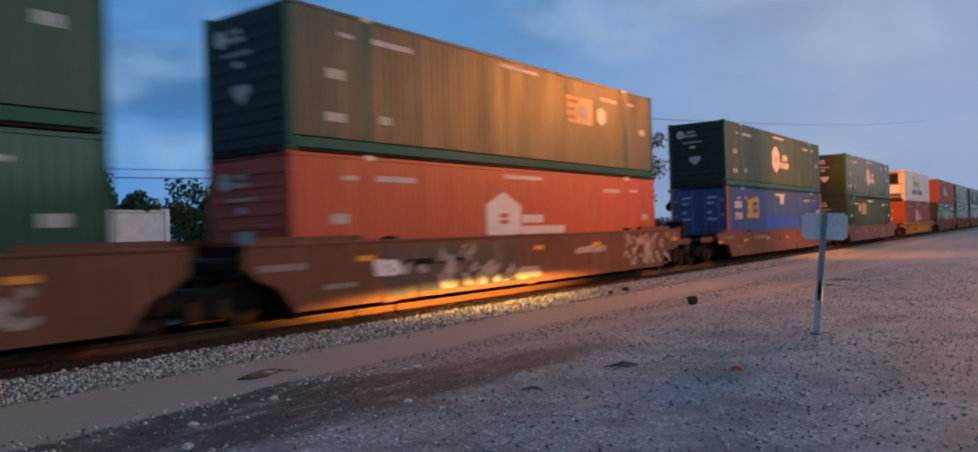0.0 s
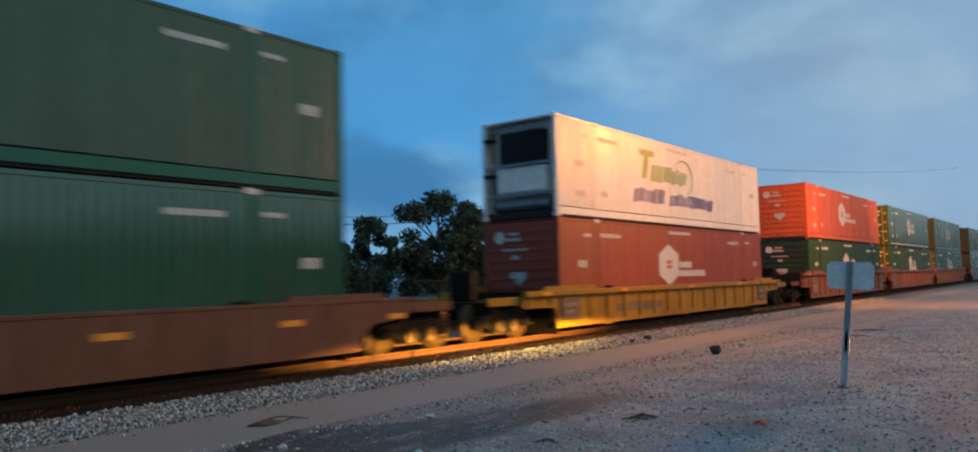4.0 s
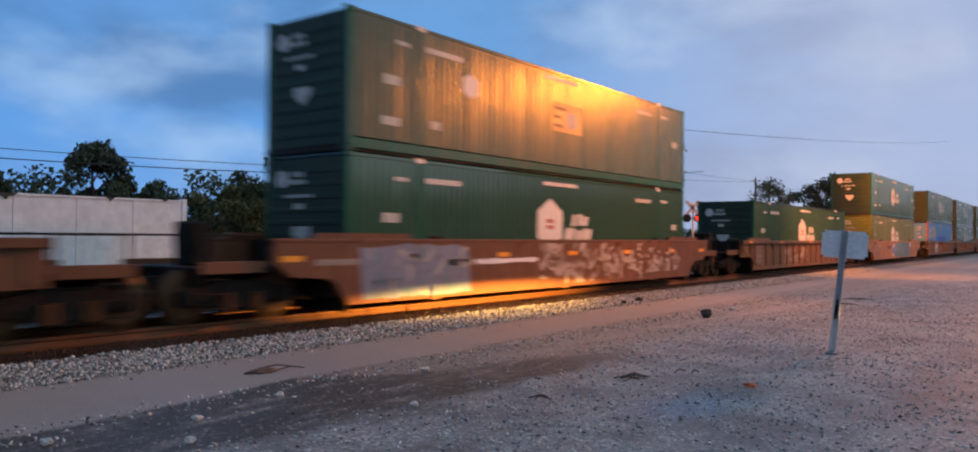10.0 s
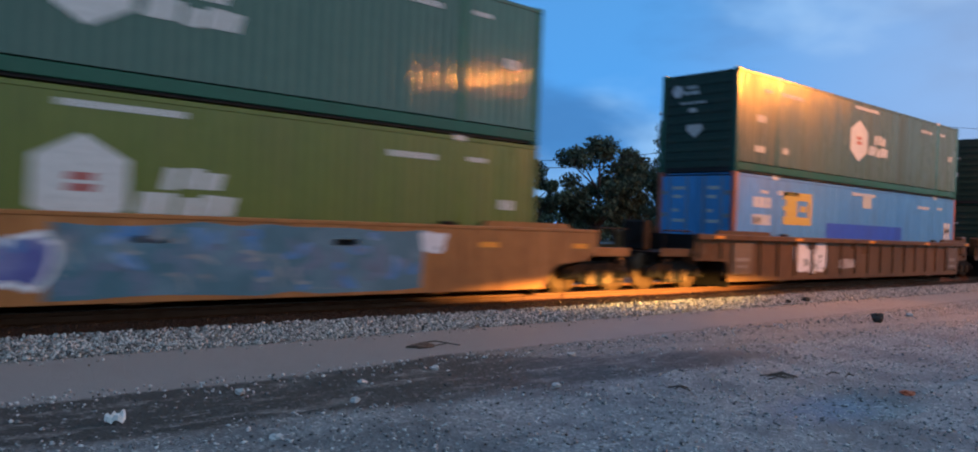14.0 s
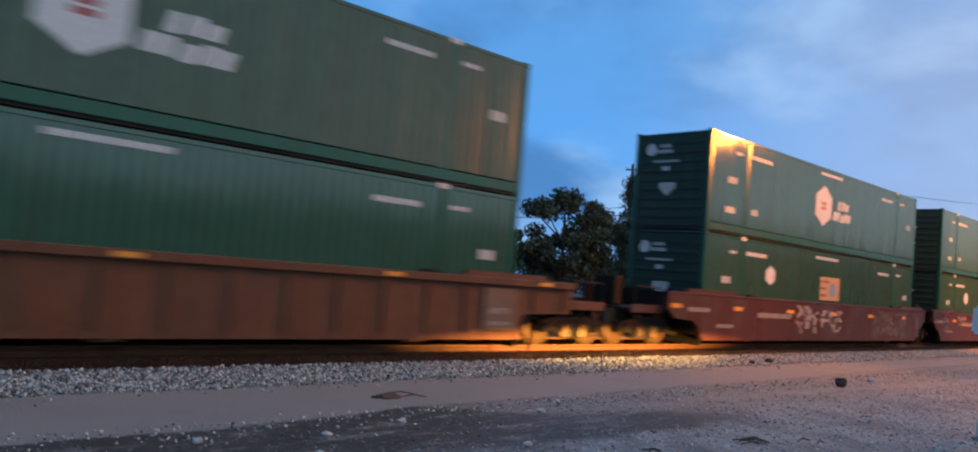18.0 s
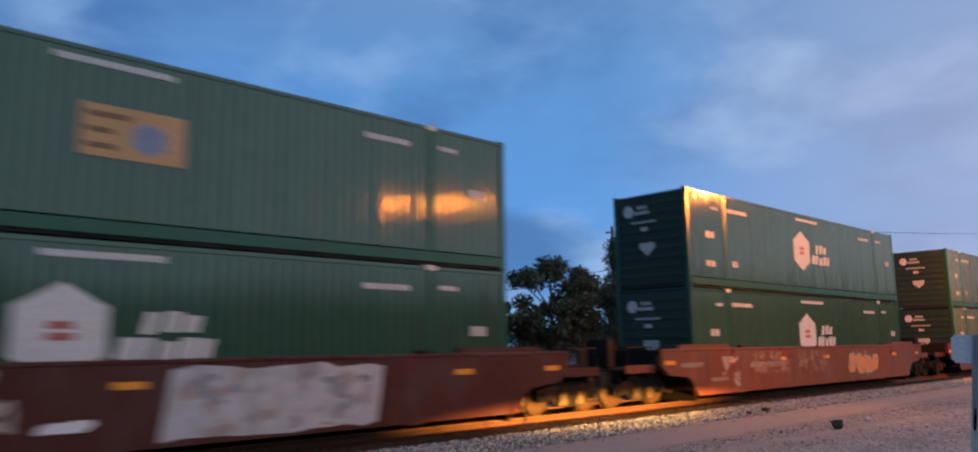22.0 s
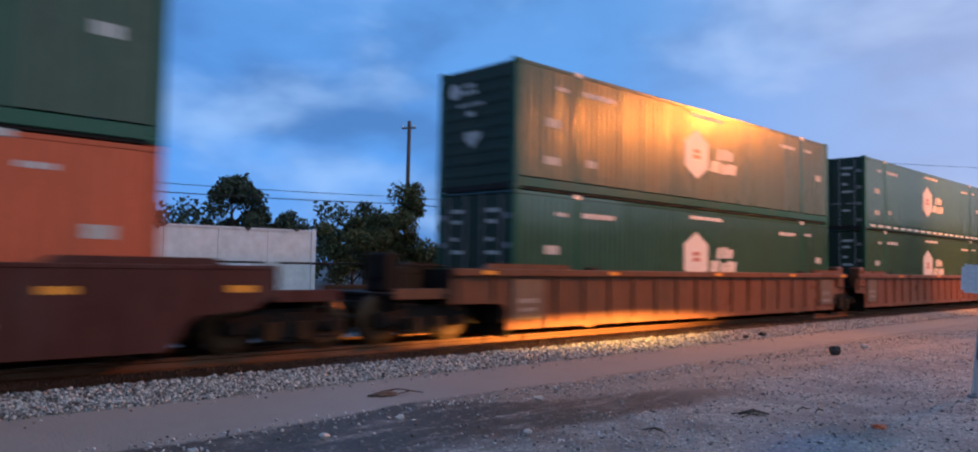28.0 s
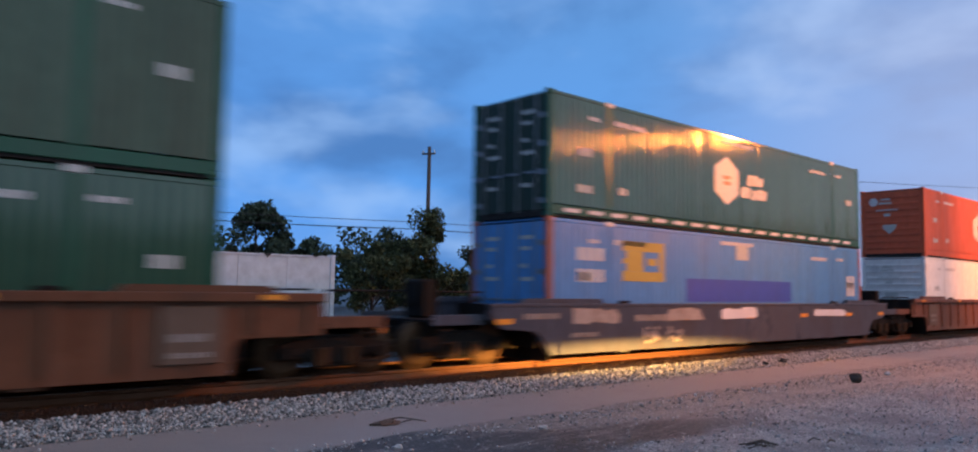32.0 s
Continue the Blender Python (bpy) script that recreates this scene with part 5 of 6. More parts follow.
unit(-10.02, "dull", "green", "smooth", "clay", (1, 0, 0), [("grey", 3, 8, 0.6, 1.5), ("pale", 12.5, 15, 0.7, 1.3)])
unit(9.53, "matte_rear_panel", "red", "smooth", "clay", (1, 0, 1), [("black", 2.3, 7.2, 0.50, 1.70), ("white", 2.0, 2.7, 0.95, 1.35), ("pale", 7.2, 8.2, 0.55, 0.95), ("pale", 13.3, 17.4, 0.60, 1.66), ("pale", 10.3, 12.0, 1.1, 1.35)])
unit(33.13, "matte", "navy", "smooth", "clay", (0, 1, 1), [])
unit(56.40, "dull", "panel", "smooth", "clay", (0, 1, 1), [])
unit(80.23, "reefer", "deep_red", "ribbed", "yellow", (0, 1, 1), [("sooty", 3.0, 6.0, 0.7, 1.05)])
unit(103.57, "orange", "green", "ribbed", "tan", (1, 1, 0), [])
unit(123.14, "green_doors", "green_doors", "ribbed", "tan", (1, 0, 0), [])
unit(142.61, "dull", "green_doors", "ribbed", "tan", (1, 0, 1), [])
unit(166.19, "dull_mid_panel", "green", "smooth", "clay", (0, 1, 1), [("slate", 0.3, 3.7, 0.50, 1.70), ("pale", 6.6, 12.6, 0.55, 1.70), ("white", 4.0, 6.4, 1.16, 1.30), ("pale", 12.8, 15.4, 0.7, 1.5)])
unit(189.83, None, "green", "ribbed", "rust", (0, 1, 1), [("pale", 4.1, 6.2, 0.7, 1.4), ("pale", 6.6, 8.0, 0.8, 1.4)])
unit(213.34, "green", "olive", "smooth", "orange", (0, 1, 1), [("teal", 6.9, 13.1, 0.48, 1.7), ("white", 13.15, 13.6, 1.15, 1.66), ("pale", 0.4, 2.3, 1.15, 1.6), ("violet", 6.0, 6.9, 0.6, 1.5), ("black", 4.3, 5.6, 1.2, 1.4)])
unit(237.02, "dull", "blue", "ribbed", "brown", (1, 1, 0), [("white", 3.4, 5.2, 0.62, 1.72), ("white", 3.5, 5.3, 0.75, 1.7), ("black", 4.0, 4.5, 1.35, 1.7), ("pale", 6.2, 7.2, 0.75, 1.1)])
unit(256.60, "green", "green", "ribbed", "brown", (1, 0, 0), [])
unit(276.09, "dull", "panel", "ribbed", "tan", (1, 0, 1), [])
unit(299.66, "green", "mid_panel", "smooth", "oxide", (1, 1, 0), [("pale", 5.4, 7.0, 0.7, 1.6), ("pale", 7.2, 8.9, 0.75, 1.5), ("dusty", 11.6, 16.6, 0.62, 1.6)])
unit(319.18, "green", "mid_panel", "smooth", "oxide", (1, 0, 0), [("dusty", 0.4, 1.5, 0.75, 1.6), ("pale", 2.2, 3.4, 1.15, 1.6), ("dusty", 6.0, 7.4, 0.7, 1.4), ("dusty", 11.0, 13.2, 1.0, 1.5)])
unit(338.68, "mid_panel", "green", "smooth", "oxide", (1, 0, 1), [("pale", 2.6, 6.8, 0.5, 1.7), ("chalk", 8.7, 12.6, 0.48, 1.7), ("white", 7.15, 7.7, 0.75, 0.95), ("pale", 1.0, 2.4, 0.8, 1.3)])
unit(362.22, "green", "green", "smooth", "brick", (0, 1, 1), [("amber", 10.1, 13.0, 0.5, 1.66), ("pale", 1.2, 2.2, 0.6, 1.5), ("rosy", 3.0, 5.4, 0.95, 1.62), ("rosy", 6.0, 8.4, 0.9, 1.6)])
unit(385.67, "dull", "dull", "smooth", "oxide", (1, 1, 0), [("blue", 12.6, 14.4, 0.5, 1.45), ("pale", 9.0, 12.6, 1.0, 1.25), ("pale", 4.5, 7.0, 1.05, 1.25), ("lavender", 14.4, 15.0, 0.9, 1.2)])
unit(405.26, "rear_panel", "rear_panel", "smooth", "oxide", (1, 0, 0), [("lavender", 2.4, 4.1, 0.5, 1.36), ("pale", 4.5, 8.0, 1.14, 1.34), ("mint", 8.8, 11.0, 0.48, 1.7), ("violet", 11.2, 13.4, 0.5, 1.7), ("pale", 13.6, 16.0, 0.7, 1.6)])
unit(424.81, "dull", "orange", "smooth", "oxide", (1, 0, 1), [("pale", 2.6, 4.0, 0.7, 1.6), ("pale", 6.3, 9.7, 0.6, 1.72), ("pale", 9.6, 14.0, 0.62, 1.72), ("pale", 0.9, 2.0, 0.9, 1.3)])
unit(448.50, "dull", "green_doors", "ribbed", "tan", (1, 1, 0), [])
unit(468.14, "green_doors", "green_doors", "ribbed", "tan", (1, 0, 0), [])
unit(487.71, "dull", "green", "ribbed", "tan", (1, 0, 1), [])
unit(511.30, "green_doors", "blue", "smooth", "slate", (0, 1, 1), [("pale", 0.7, 2.2, 1.1, 1.66), ("white", 6.8, 8.6, 1.1, 1.6), ("pale", 3.2, 5.0, 0.6, 1.0), ("white", 12.2, 14.4, 1.12, 1.4), ("pale", 4.2, 5.6, 1.1, 1.5)])
unit(533.82, "orange", "white", "ribbed", "clay", (0, 1, 1), [])
MASTERS = {}
LOW_Z, HIGH_Z = 0.615, 3.517
TRAIN = []      # (thing, x at t = 0, height)
for i, (lead, upper, lower, style, colour, (joined, first, last), spray) in enumerate(UNITS):
    words = {"tan": "faded tan", "brown": "rusty brown", "clay": "clay coloured", "yellow": "yellow", "orange": "orange", "rust": "rust-streaked tan", "oxide": "oxide red", "brick": "brick red", "slate": "slate grey"}[colour]
    tail = "covered in graffiti" if len(spray) > 2 else "with worn paint"
    what = ("ribbed " if style == "ribbed" else "smooth-sided ") + ("articulated " if joined else "")
    car = well_car(i, style, colour, lead, f"{words} {what}well car {tail}", "train of well cars", first, last, joined, spray, ADD if style == "smooth" else ((0.05, 0.7, 1.02, 1.12, 5), (0.1, 0.6, 0.84, 0.92, 5), (15.4, 16.0, 1.0, 1.12, 5), (15.4, 16.05, 0.76, 0.84, 6)), {2: 1.48, 3: 1.48, 4: 1.48, 24: 1.57}.get(i, 1.75))
    TRAIN.append((car, lead, 0.0))
    for kind, z in ((upper, HIGH_Z), (lower, LOW_Z)):
        if kind is None:
            continue
        if kind in MASTERS:
            ob = copy_thing(MASTERS[kind], Matrix())
        else:
            label, coat, decor, end, post = BOX[kind]
            ob = MASTERS[kind] = container(label, coat, decor, end, post, "stacked containers")
        TRAIN.append((ob, lead, z))


def motions():
    """The whole train rolls towards -x; its wheels turn while they pass."""
    times = [0, 4, 8, 12, 16, 20, 24, 28, 32]
    for ob, x, z in TRAIN:
        walk(ob, [(t, Matrix.Translation((x - gone(t), CENTRE, z))) for t in times])
    for w, x, s in SPIN:
        near = [k / FPS for k in range(32 * FPS + 1) if -1.0 < x - gone(k / FPS) < 36.0]
        if not near:
            continue
        steps = sorted({0.0, *near, 32.0})
        rows = []
        for t in steps:
            turn = gone(min(max(t, near[0]), near[-1])) / (WHEEL_R + 0.0)
            rows.append((t, Matrix.Translation((s, 0, RAIL_TOP + WHEEL_R)) @ Matrix.Rotation(-turn, 4, "Y")))
        walk(w, rows)

# ---- beyond the track ----
def long_wall():
    """A long white wall with black run-off stains, seen between the cars."""
    x0, x1, y, h = 2.78, 17.6, 29.4, 3.18
    w = thing("boundary_wall", "long white wall with black run-off stains along its top", "wall", kind="structure")
    n = 7
    for i in range(n):
        if i == 0:
            continue
        u = x0 + (x1 - x0) * i / n
        v = x0 + (x1 - x0) * (i + 1) / n
        bm = bmesh.new()
        box(bm, u + 0.008, v - 0.008, y, y + 0.2, 0, h - 0.08, 0.006)
        part("wall_panel", bm, WALL_WHITE, w)
    bm = bmesh.new()
    box(bm, x0 + (x1 - x0) / n, x1 + 0.02, y - 0.04, y + 0.24, h - 0.079, h, 0.01)
    part("coping", bm, WALL_WHITE, w)
    bm = bmesh.new()
    box(bm, x1 - 0.1, x1 + 0.12, y - 0.06, y + 0.26, 0, h + 0.05, 0.02)
    part("end_post", bm, WALL_WHITE, w)
    rnd = random.Random(4)
    x = x0 + 2.9
    while x < x1 - 0.5:
        bm = bmesh.new()
        wd, dp = rnd.uniform(0.2, 0.8), rnd.uniform(0.08, 0.28)
        prism(bm, [(x, h), (x + wd, h), (x + wd * 0.85, h - dp * 0.4), (x + wd * 0.6, h - dp * 0.55), (x + wd * 0.52, h - dp), (x + wd * 0.4, h - dp * 0.6), (x + wd * 0.2, h - dp * 0.35)], y - 0.046, y - 0.042)
        part("stain", bm, WALL_STAIN, w, "black run-off stain")
        x += wd + rnd.uniform(1.2, 3.6)


long_wall()


def leaf_cloud(name, centres, radii, per, size, material, seed):
    """Leaves in clumps: folded diamonds, scattered in each clump's shell."""
    r = np.random.default_rng(seed)
    per = int(per * 1.9)
    c = np.repeat(np.asarray(centres, float), per, axis=0)
    rad = np.repeat(np.asarray(radii, float), per)[:, None]
    n = len(c)
    d = r.normal(size=(n, 3))
    d /= np.linalg.norm(d, axis=1)[:, None]
    c = c + d * rad * r.uniform(0.35, 1.08, (n, 1)) * np.array([1, 1, 0.85])
    u = r.normal(size=(n, 3))
    u /= np.linalg.norm(u, axis=1)[:, None]
    v = np.cross(u, r.normal(size=(n, 3)))
    v /= np.linalg.norm(v, axis=1)[:, None]
    s = 0.7 * size * r.uniform(0.6, 1.4, (n, 1))
    w = np.cross(u, v)
    pts = np.stack([c - u * s, c + v * s * 0.55 + w * s * 0.15, c + u * s, c - v * s * 0.55 + w * s * 0.15], 1).reshape(-1, 3)
    i = np.arange(n)[:, None] * 4
    return cloud_mesh(name, pts, np.concatenate([i, i + 1, i + 2, i + 3], 1), material)


def tree(name, label, x, y, height, wide, trunk, material, seed, clumps=26, per=130, leaf=0.22, shape="round", category="tree"):
    rnd = random.Random(seed)
    t = thing(name, label, category, (x, y, 0))
    bm = bmesh.new()
    lean = rnd.uniform(-0.25, 0.25)
    rod(bm, (0, 0, -0.1), (lean * 0.4, 0, trunk), height * 0.030, 9, height * 0.022)
    rod(bm, (lean * 0.4, 0, trunk * 0.98), (lean, 0.1, height * 0.86), height * 0.022, 7, height * 0.006)
    cs, rs = [], []
    for k in range(clumps):
        f = (k + 0.5) / clumps
        z = trunk * 0.85 + (height - trunk * 0.85) * rnd.uniform(0.08, 0.95)
        g = (z - trunk * 0.8) / (height - trunk * 0.8)
        if shape == "cone":
            reach = wide * 0.5 * (1.02 - g) * rnd.uniform(0.35, 1.0)
        elif shape == "tall":
            reach = wide * 0.5 * math.sin(math.pi * min(1, g * 0.9 + 0.1)) ** 0.5 * rnd.uniform(0.1, 0.95)
        else:
            reach = wide * 0.5 * math.sqrt(max(0.03, 1 - (2 * g - 0.85) ** 2)) * rnd.uniform(0.25, 1.0)
        a = k * 2.4 + rnd.uniform(-0.5, 0.5)
        c = (reach * math.cos(a), reach * math.sin(a), z)
        cs.append(c)
        rs.append((0.085 if shape == "cone" else 0.12) * (height + wide) * 0.5 * rnd.uniform(0.6, 1.25))
        if k % 2 == 0:
            base = max(trunk * 0.7, z - reach * 0.9)
            rod(bm, (lean * base / height, 0, base), c, height * 0.010, 5, height * 0.003)
    part("trunk", bm, BARK, t, "dark trunk with limbs")
    crown = new("crown", leaf_cloud("crown", cs, rs, per, leaf, material, seed))
    crown.parent = t
    crown["label"] = "crown of dark leaves against the dusk"
    return t


tree("tree", "dark round-headed tree behind the wall", 26.2, 55, 7.9, 6.2, 2.2, LEAF_DARK, 3, 30, 150, 0.24)
tree("tree", "low dark tree behind the wall", 30.6, 56, 6.1, 4.4, 1.8, LEAF_DARK, 4, 18, 120, 0.24)
tree("tree", "low dark tree behind the wall", 19.6, 57, 5.9, 6.0, 1.6, LEAF_DARK, 5, 26, 190, 0.24)
tree("tree", "low dark tree behind the wall", 14.5, 58, 5.6, 6.0, 1.5, LEAF_DARK, 6, 26, 190, 0.24)
tree("bush", "tall untrimmed bush beside the white wall", 25.9, 33.6, 6.1, 4.6, 0.9, LEAF_OLIVE, 7, 34, 150, 0.15, "round", "bush")
tree("bush", "untrimmed bush beside the white wall", 21.6, 32.2, 4.1, 5.0, 0.5, LEAF_OLIVE, 8, 26, 150, 0.14, "round", "bush")
tree("bush", "low dark bush by the track", 30.5, 35.0, 4.2, 4.6, 0.5, LEAF_DARK, 9, 22, 130, 0.15, "round", "bush")
tree("tree", "broad dark tree beyond the crossing", 51.5, 46, 9.5, 9.5, 2.2, LEAF_DARK, 10, 40, 160, 0.26)
tree("tree", "broad dark tree beyond the crossing", 57.5, 47.5, 9.0, 7.0, 2.0, LEAF_DARK, 11, 28, 150, 0.26)
tree("tree", "dark tree beyond the crossing", 45.0, 48, 7.2, 6.5, 1.8, LEAF_DARK, 12, 24, 140, 0.25)
tree("conifer", "dark conifer behind the track", 41.2, 30.8, 9.3, 5.4, 1.2, LEAF_DARK, 13, 90, 110, 0.11, "cone")
tree("tree", "tall slender tree beside the lamp pole", 60.2, 29.6, 12.0, 6.0, 3.4, LEAF, 14, 34, 120, 0.17, "tall")
tree("tree", "sparse tree far along the track", 127, 41, 10.9, 12, 3.5, LEAF, 15, 26, 90, 0.26)
tree("tree", "dark tree far along the track", 163, 41, 13.5, 13, 3.5, LEAF_DARK, 16, 34, 130, 0.34)
tree("tree", "broad dark tree far along the track", 212, 52, 16.8, 30, 4.0, LEAF_DARK, 17, 44, 140, 0.5)
tree("tree", "dark tree far along the track", 36.0, 52, 6.4, 5.5, 1.6, LEAF_DARK, 18, 20, 120, 0.25)


def far_woods():
    r = np.random.default_rng(21)
    cs, rs = [], []
    for x in np.arange(-45, 130, 1.7):
        for k in range(3 if x > 22 else 6):
            k *= 1.0 if x > 22 else 0.46
            h = 5.6 + 1.3 * math.sin(x * 0.33) + 0.8 * math.sin(x * 0.9 + 1) + r.uniform(-0.6, 0.5)
            if x > 45:
                h *= 0.62
            cs.append((x + r.uniform(-1, 1), 66 + r.uniform(-2, 2), h * (0.25 + 0.3 * k)))
            rs.append(r.uniform(1.3, 2.0))
    ob = new("far_woods", leaf_cloud("far_woods", cs, rs, 90, 0.34, LEAF_DARK, 22))
    tagged(ob, "dark line of woods along the horizon", "woods", kind="stuff")
    cs, rs = [], []
    for x in np.arange(-600, 900, 9.0):
        for k in range(2):
            cs.append((x + r.uniform(-3, 3), 330 + r.uniform(-8, 8), r.uniform(2, 9)))
            rs.append(r.uniform(4, 7))
    ob = new("horizon_woods", leaf_cloud("horizon_woods", cs, rs, 40, 1.6, LEAF_DARK, 23))
    tagged(ob, "faint distant woods on the horizon", "woods", kind="stuff")
    # unseen woods added behind the camera, so the boxes reflect something dark
    cs, rs = [], []
    for x in np.arange(-120, 190, 3.4):
        h = 6.4 + 1.3 * math.sin(x * 0.21) + r.uniform(-1.2, 1.2)
        for k in range(4):
            cs.append((x + r.uniform(-1.5, 1.5), -48 + r.uniform(-2, 2), h * (0.12 + 0.26 * k)))
            rs.append(r.uniform(2.2, 3.0))
    # a second unseen row, nearer and taller beside the line, darkens far boxes' reflections
    for k in range(52):
        x = 64 + 5.0 * k
        for j in range(4):
            cs.append((x + r.uniform(-1.5, 1.5), -22 + r.uniform(-2, 2), (8.5 + r.uniform(-1.5, 2)) * (0.12 + 0.26 * j)))
            rs.append(r.uniform(2.2, 3.0))
    ob = new("added_dark_woods", leaf_cloud("added_dark_woods", cs, rs, 70, 0.9, LEAF_DARK, 24))
    tagged(ob, "unseen dark woods added behind the lot for reflections", "woods", kind="stuff")


far_woods()


def utility_pole(x, y, height, label, arms=1):
    t = thing("utility_pole", label, "utility pole", (x, y, 0), "utility poles")
    bm = bmesh.new()
    rod(bm, (0, 0, -0.2), (0.04, 0, height), 0.15, 10, 0.10)
    part("pole", bm, POLE_WOOD, t)
    for k in range(arms):
        z = height - 0.45 - 0.8 * k
        bm = bmesh.new()
        box(bm, -0.05, 0.05, -0.42, 0.42, z, z + 0.09, 0.01)
        bm.transform(Matrix.Rotation(radians(28), 4, "Z"))
        part("crossarm", bm, POLE_WOOD, t)
        for s in (-0.36, 0.36):
            bm = bmesh.new()
            rod(bm, (0, s, z + 0.1), (0, s, z + 0.24), 0.045, 8, 0.03)
            bm.transform(Matrix.Rotation(radians(28), 4, "Z"))
            part("insulator", bm, GALV, t, "grey insulator")
    return t


utility_pole(26.95, 35.0, 9.95, "slim weathered wooden utility pole by the bushes")
utility_pole(41.4, 31.4, 9.75, "wooden utility pole standing in a conifer")
utility_pole(103, 35.0, 9.9, "weathered wooden utility pole far along the track")
utility_pole(-14, 36.0, 9.9, "weathered wooden utility pole beyond the wall")


def cable(points, sag, r=0.016, label="black overhead cable strung between wooden poles"):
    line = []
    for a, b in zip(points, points[1:]):
        a, b = Vector(a), Vector(b)
        for k in range(12):
            f = k / 12
            line.append(a.lerp(b, f) - Vector((0, 0, sag * 4 * f * (1 - f))))
    line.append(Vector(points[-1]))
    bm = bmesh.new()
    rings = []
    for i, c in enumerate(line):
        d = (line[min(i + 1, len(line) - 1)] - line[max(i - 1, 0)]).normalized()
        u = d.cross(Vector((0, 0, 1))).normalized()
        v = u.cross(d)
        rings.append([bm.verts.new(c + r * (u * math.cos(k * math.pi / 3) + v * math.sin(k * math.pi / 3))) for k in range(6)])
    for p, q in zip(rings, rings[1:]):
        for k in range(6):
            bm.faces.new((p[k], p[(k + 1) % 6], q[(k + 1) % 6], q[k]))
    me = bpy.data.meshes.new("overhead_cable")
    bm.to_mesh(me)
    bm.free()
    me.materials.append(CABLE)
    return tagged(new("overhead_cable", me), label, "cable", "overhead cables")


cable([(-14, 36, 5.35), (26.95, 34.9, 5.2), (41.4, 31.3, 6.4), (72, 29.5, 8.3)], 0.45, 0.026)
cable([(-14, 36, 5.75), (26.95, 34.9, 5.6), (41.4, 31.3, 6.9), (103, 34.8, 9.4)], 0.45, 0.018)
cable([(41.4, 31.3, 9.2), (103, 34.8, 9.5), (240, 36, 9.9)], 0.7, 0.016)
cable([(FAR_LAMP[0] - 1.1, FAR_LAMP[1], 9.6), (200, 24, 24.0)], 0.8, 0.02, "thin overhead cable running along the track")


def street_lamp(at, base, label, wood, arm):
    """A pole with an arm and a sodium head; its light is a lamp of its own."""
    t = thing("street_lamp", label, "street lamp", (base[0], base[1], 0))
    dx, dy, z = at[0] - base[0], at[1] - base[1], at[2]
    bm = bmesh.new()
    rod(bm, (0, 0, -0.2), (0, 0, z + arm), 0.16 if wood else 0.11, 12, 0.11 if wood else 0.07)
    part("pole", bm, POLE_WOOD if wood else GALV, t)
    bm = bmesh.new()
    rod(bm, (0, 0, z + 0.05), (dx * 0.8, dy * 0.8, z + 0.22), 0.035, 8)
    part("arm", bm, GALV, t, "grey bracket arm")
    bm = bmesh.new()
    rod(bm, (dx, dy, z + 0.14), (dx, dy, z + 0.34), 0.24, 14, 0.12)
    part("head", bm, GALV, t, "grey lamp head")
    bm = bmesh.new()
    bmesh.ops.create_uvsphere(bm, u_segments=14, v_segments=8, radius=0.24, matrix=Matrix.Translation((dx, dy, z + 0.06)) @ Matrix.Diagonal((1, 1, 0.75, 1)))
    lens = part("lens", bm, SODIUM_GLASS, t, "glowing orange sodium lens")
    lens.visible_shadow = False
    return t


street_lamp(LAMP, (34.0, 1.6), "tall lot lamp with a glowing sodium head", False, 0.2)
lp = street_lamp(FAR_LAMP, (48.95, 26.05), "wooden pole with a glowing sodium lamp", True, 0.35)
bm = bmesh.new()
rod(bm, (0, 0, 10.2), (-4.2, 0.1, 8.95), 0.02, 5)
part("guy_cable", bm, CABLE, lp, "taut cable slanting down from the pole")


def crossing_signal():
    t = thing("crossing_signal", "railway crossing signal with a lit red lamp", "crossing signal", (47.0, 20.0, 0))
    bm = bmesh.new()
    rod(bm, (0, 0, -0.1), (0, 0, 4.1), 0.07, 10)
    rod(bm, (0, 0, 0), (0, 0, 0.3), 0.16, 10)
    part("mast", bm, GALV, t)
    for s in (-1, 1):
        bm = bmesh.new()
        box(bm, -0.012, 0.012, -0.6, 0.6, -0.1, 0.1)
        bm.transform(Matrix.Translation((-0.1, 0, 3.75)) @ Matrix.Rotation(radians(45 * s), 4, "X"))
        part("crossbuck_board", bm, DECAL, t, "white crossbuck board")
    for s, lit in ((-0.38, True), (0.38, False)):
        bm = bmesh.new()
        rod(bm, (-0.12, s, 3.1), (-0.06, s, 3.1), 0.27, 18)
        part("lamp_backing", bm, DARK, t, "round black backing disc")
        bm = bmesh.new()
        rod(bm, (-0.16, s, 3.1), (-0.121, s, 3.1), 0.14, 16)
        part("lamp_lens", bm, RED_LAMP if lit else DARK, t, "glowing red lens" if lit else "unlit lens")
    bm = bmesh.new()
    box(bm, -0.06, 0.06, -0.5, 0.5, 3.05, 3.15)
    part("lamp_bar", bm, GALV, t)
    return t


crossing_signal()


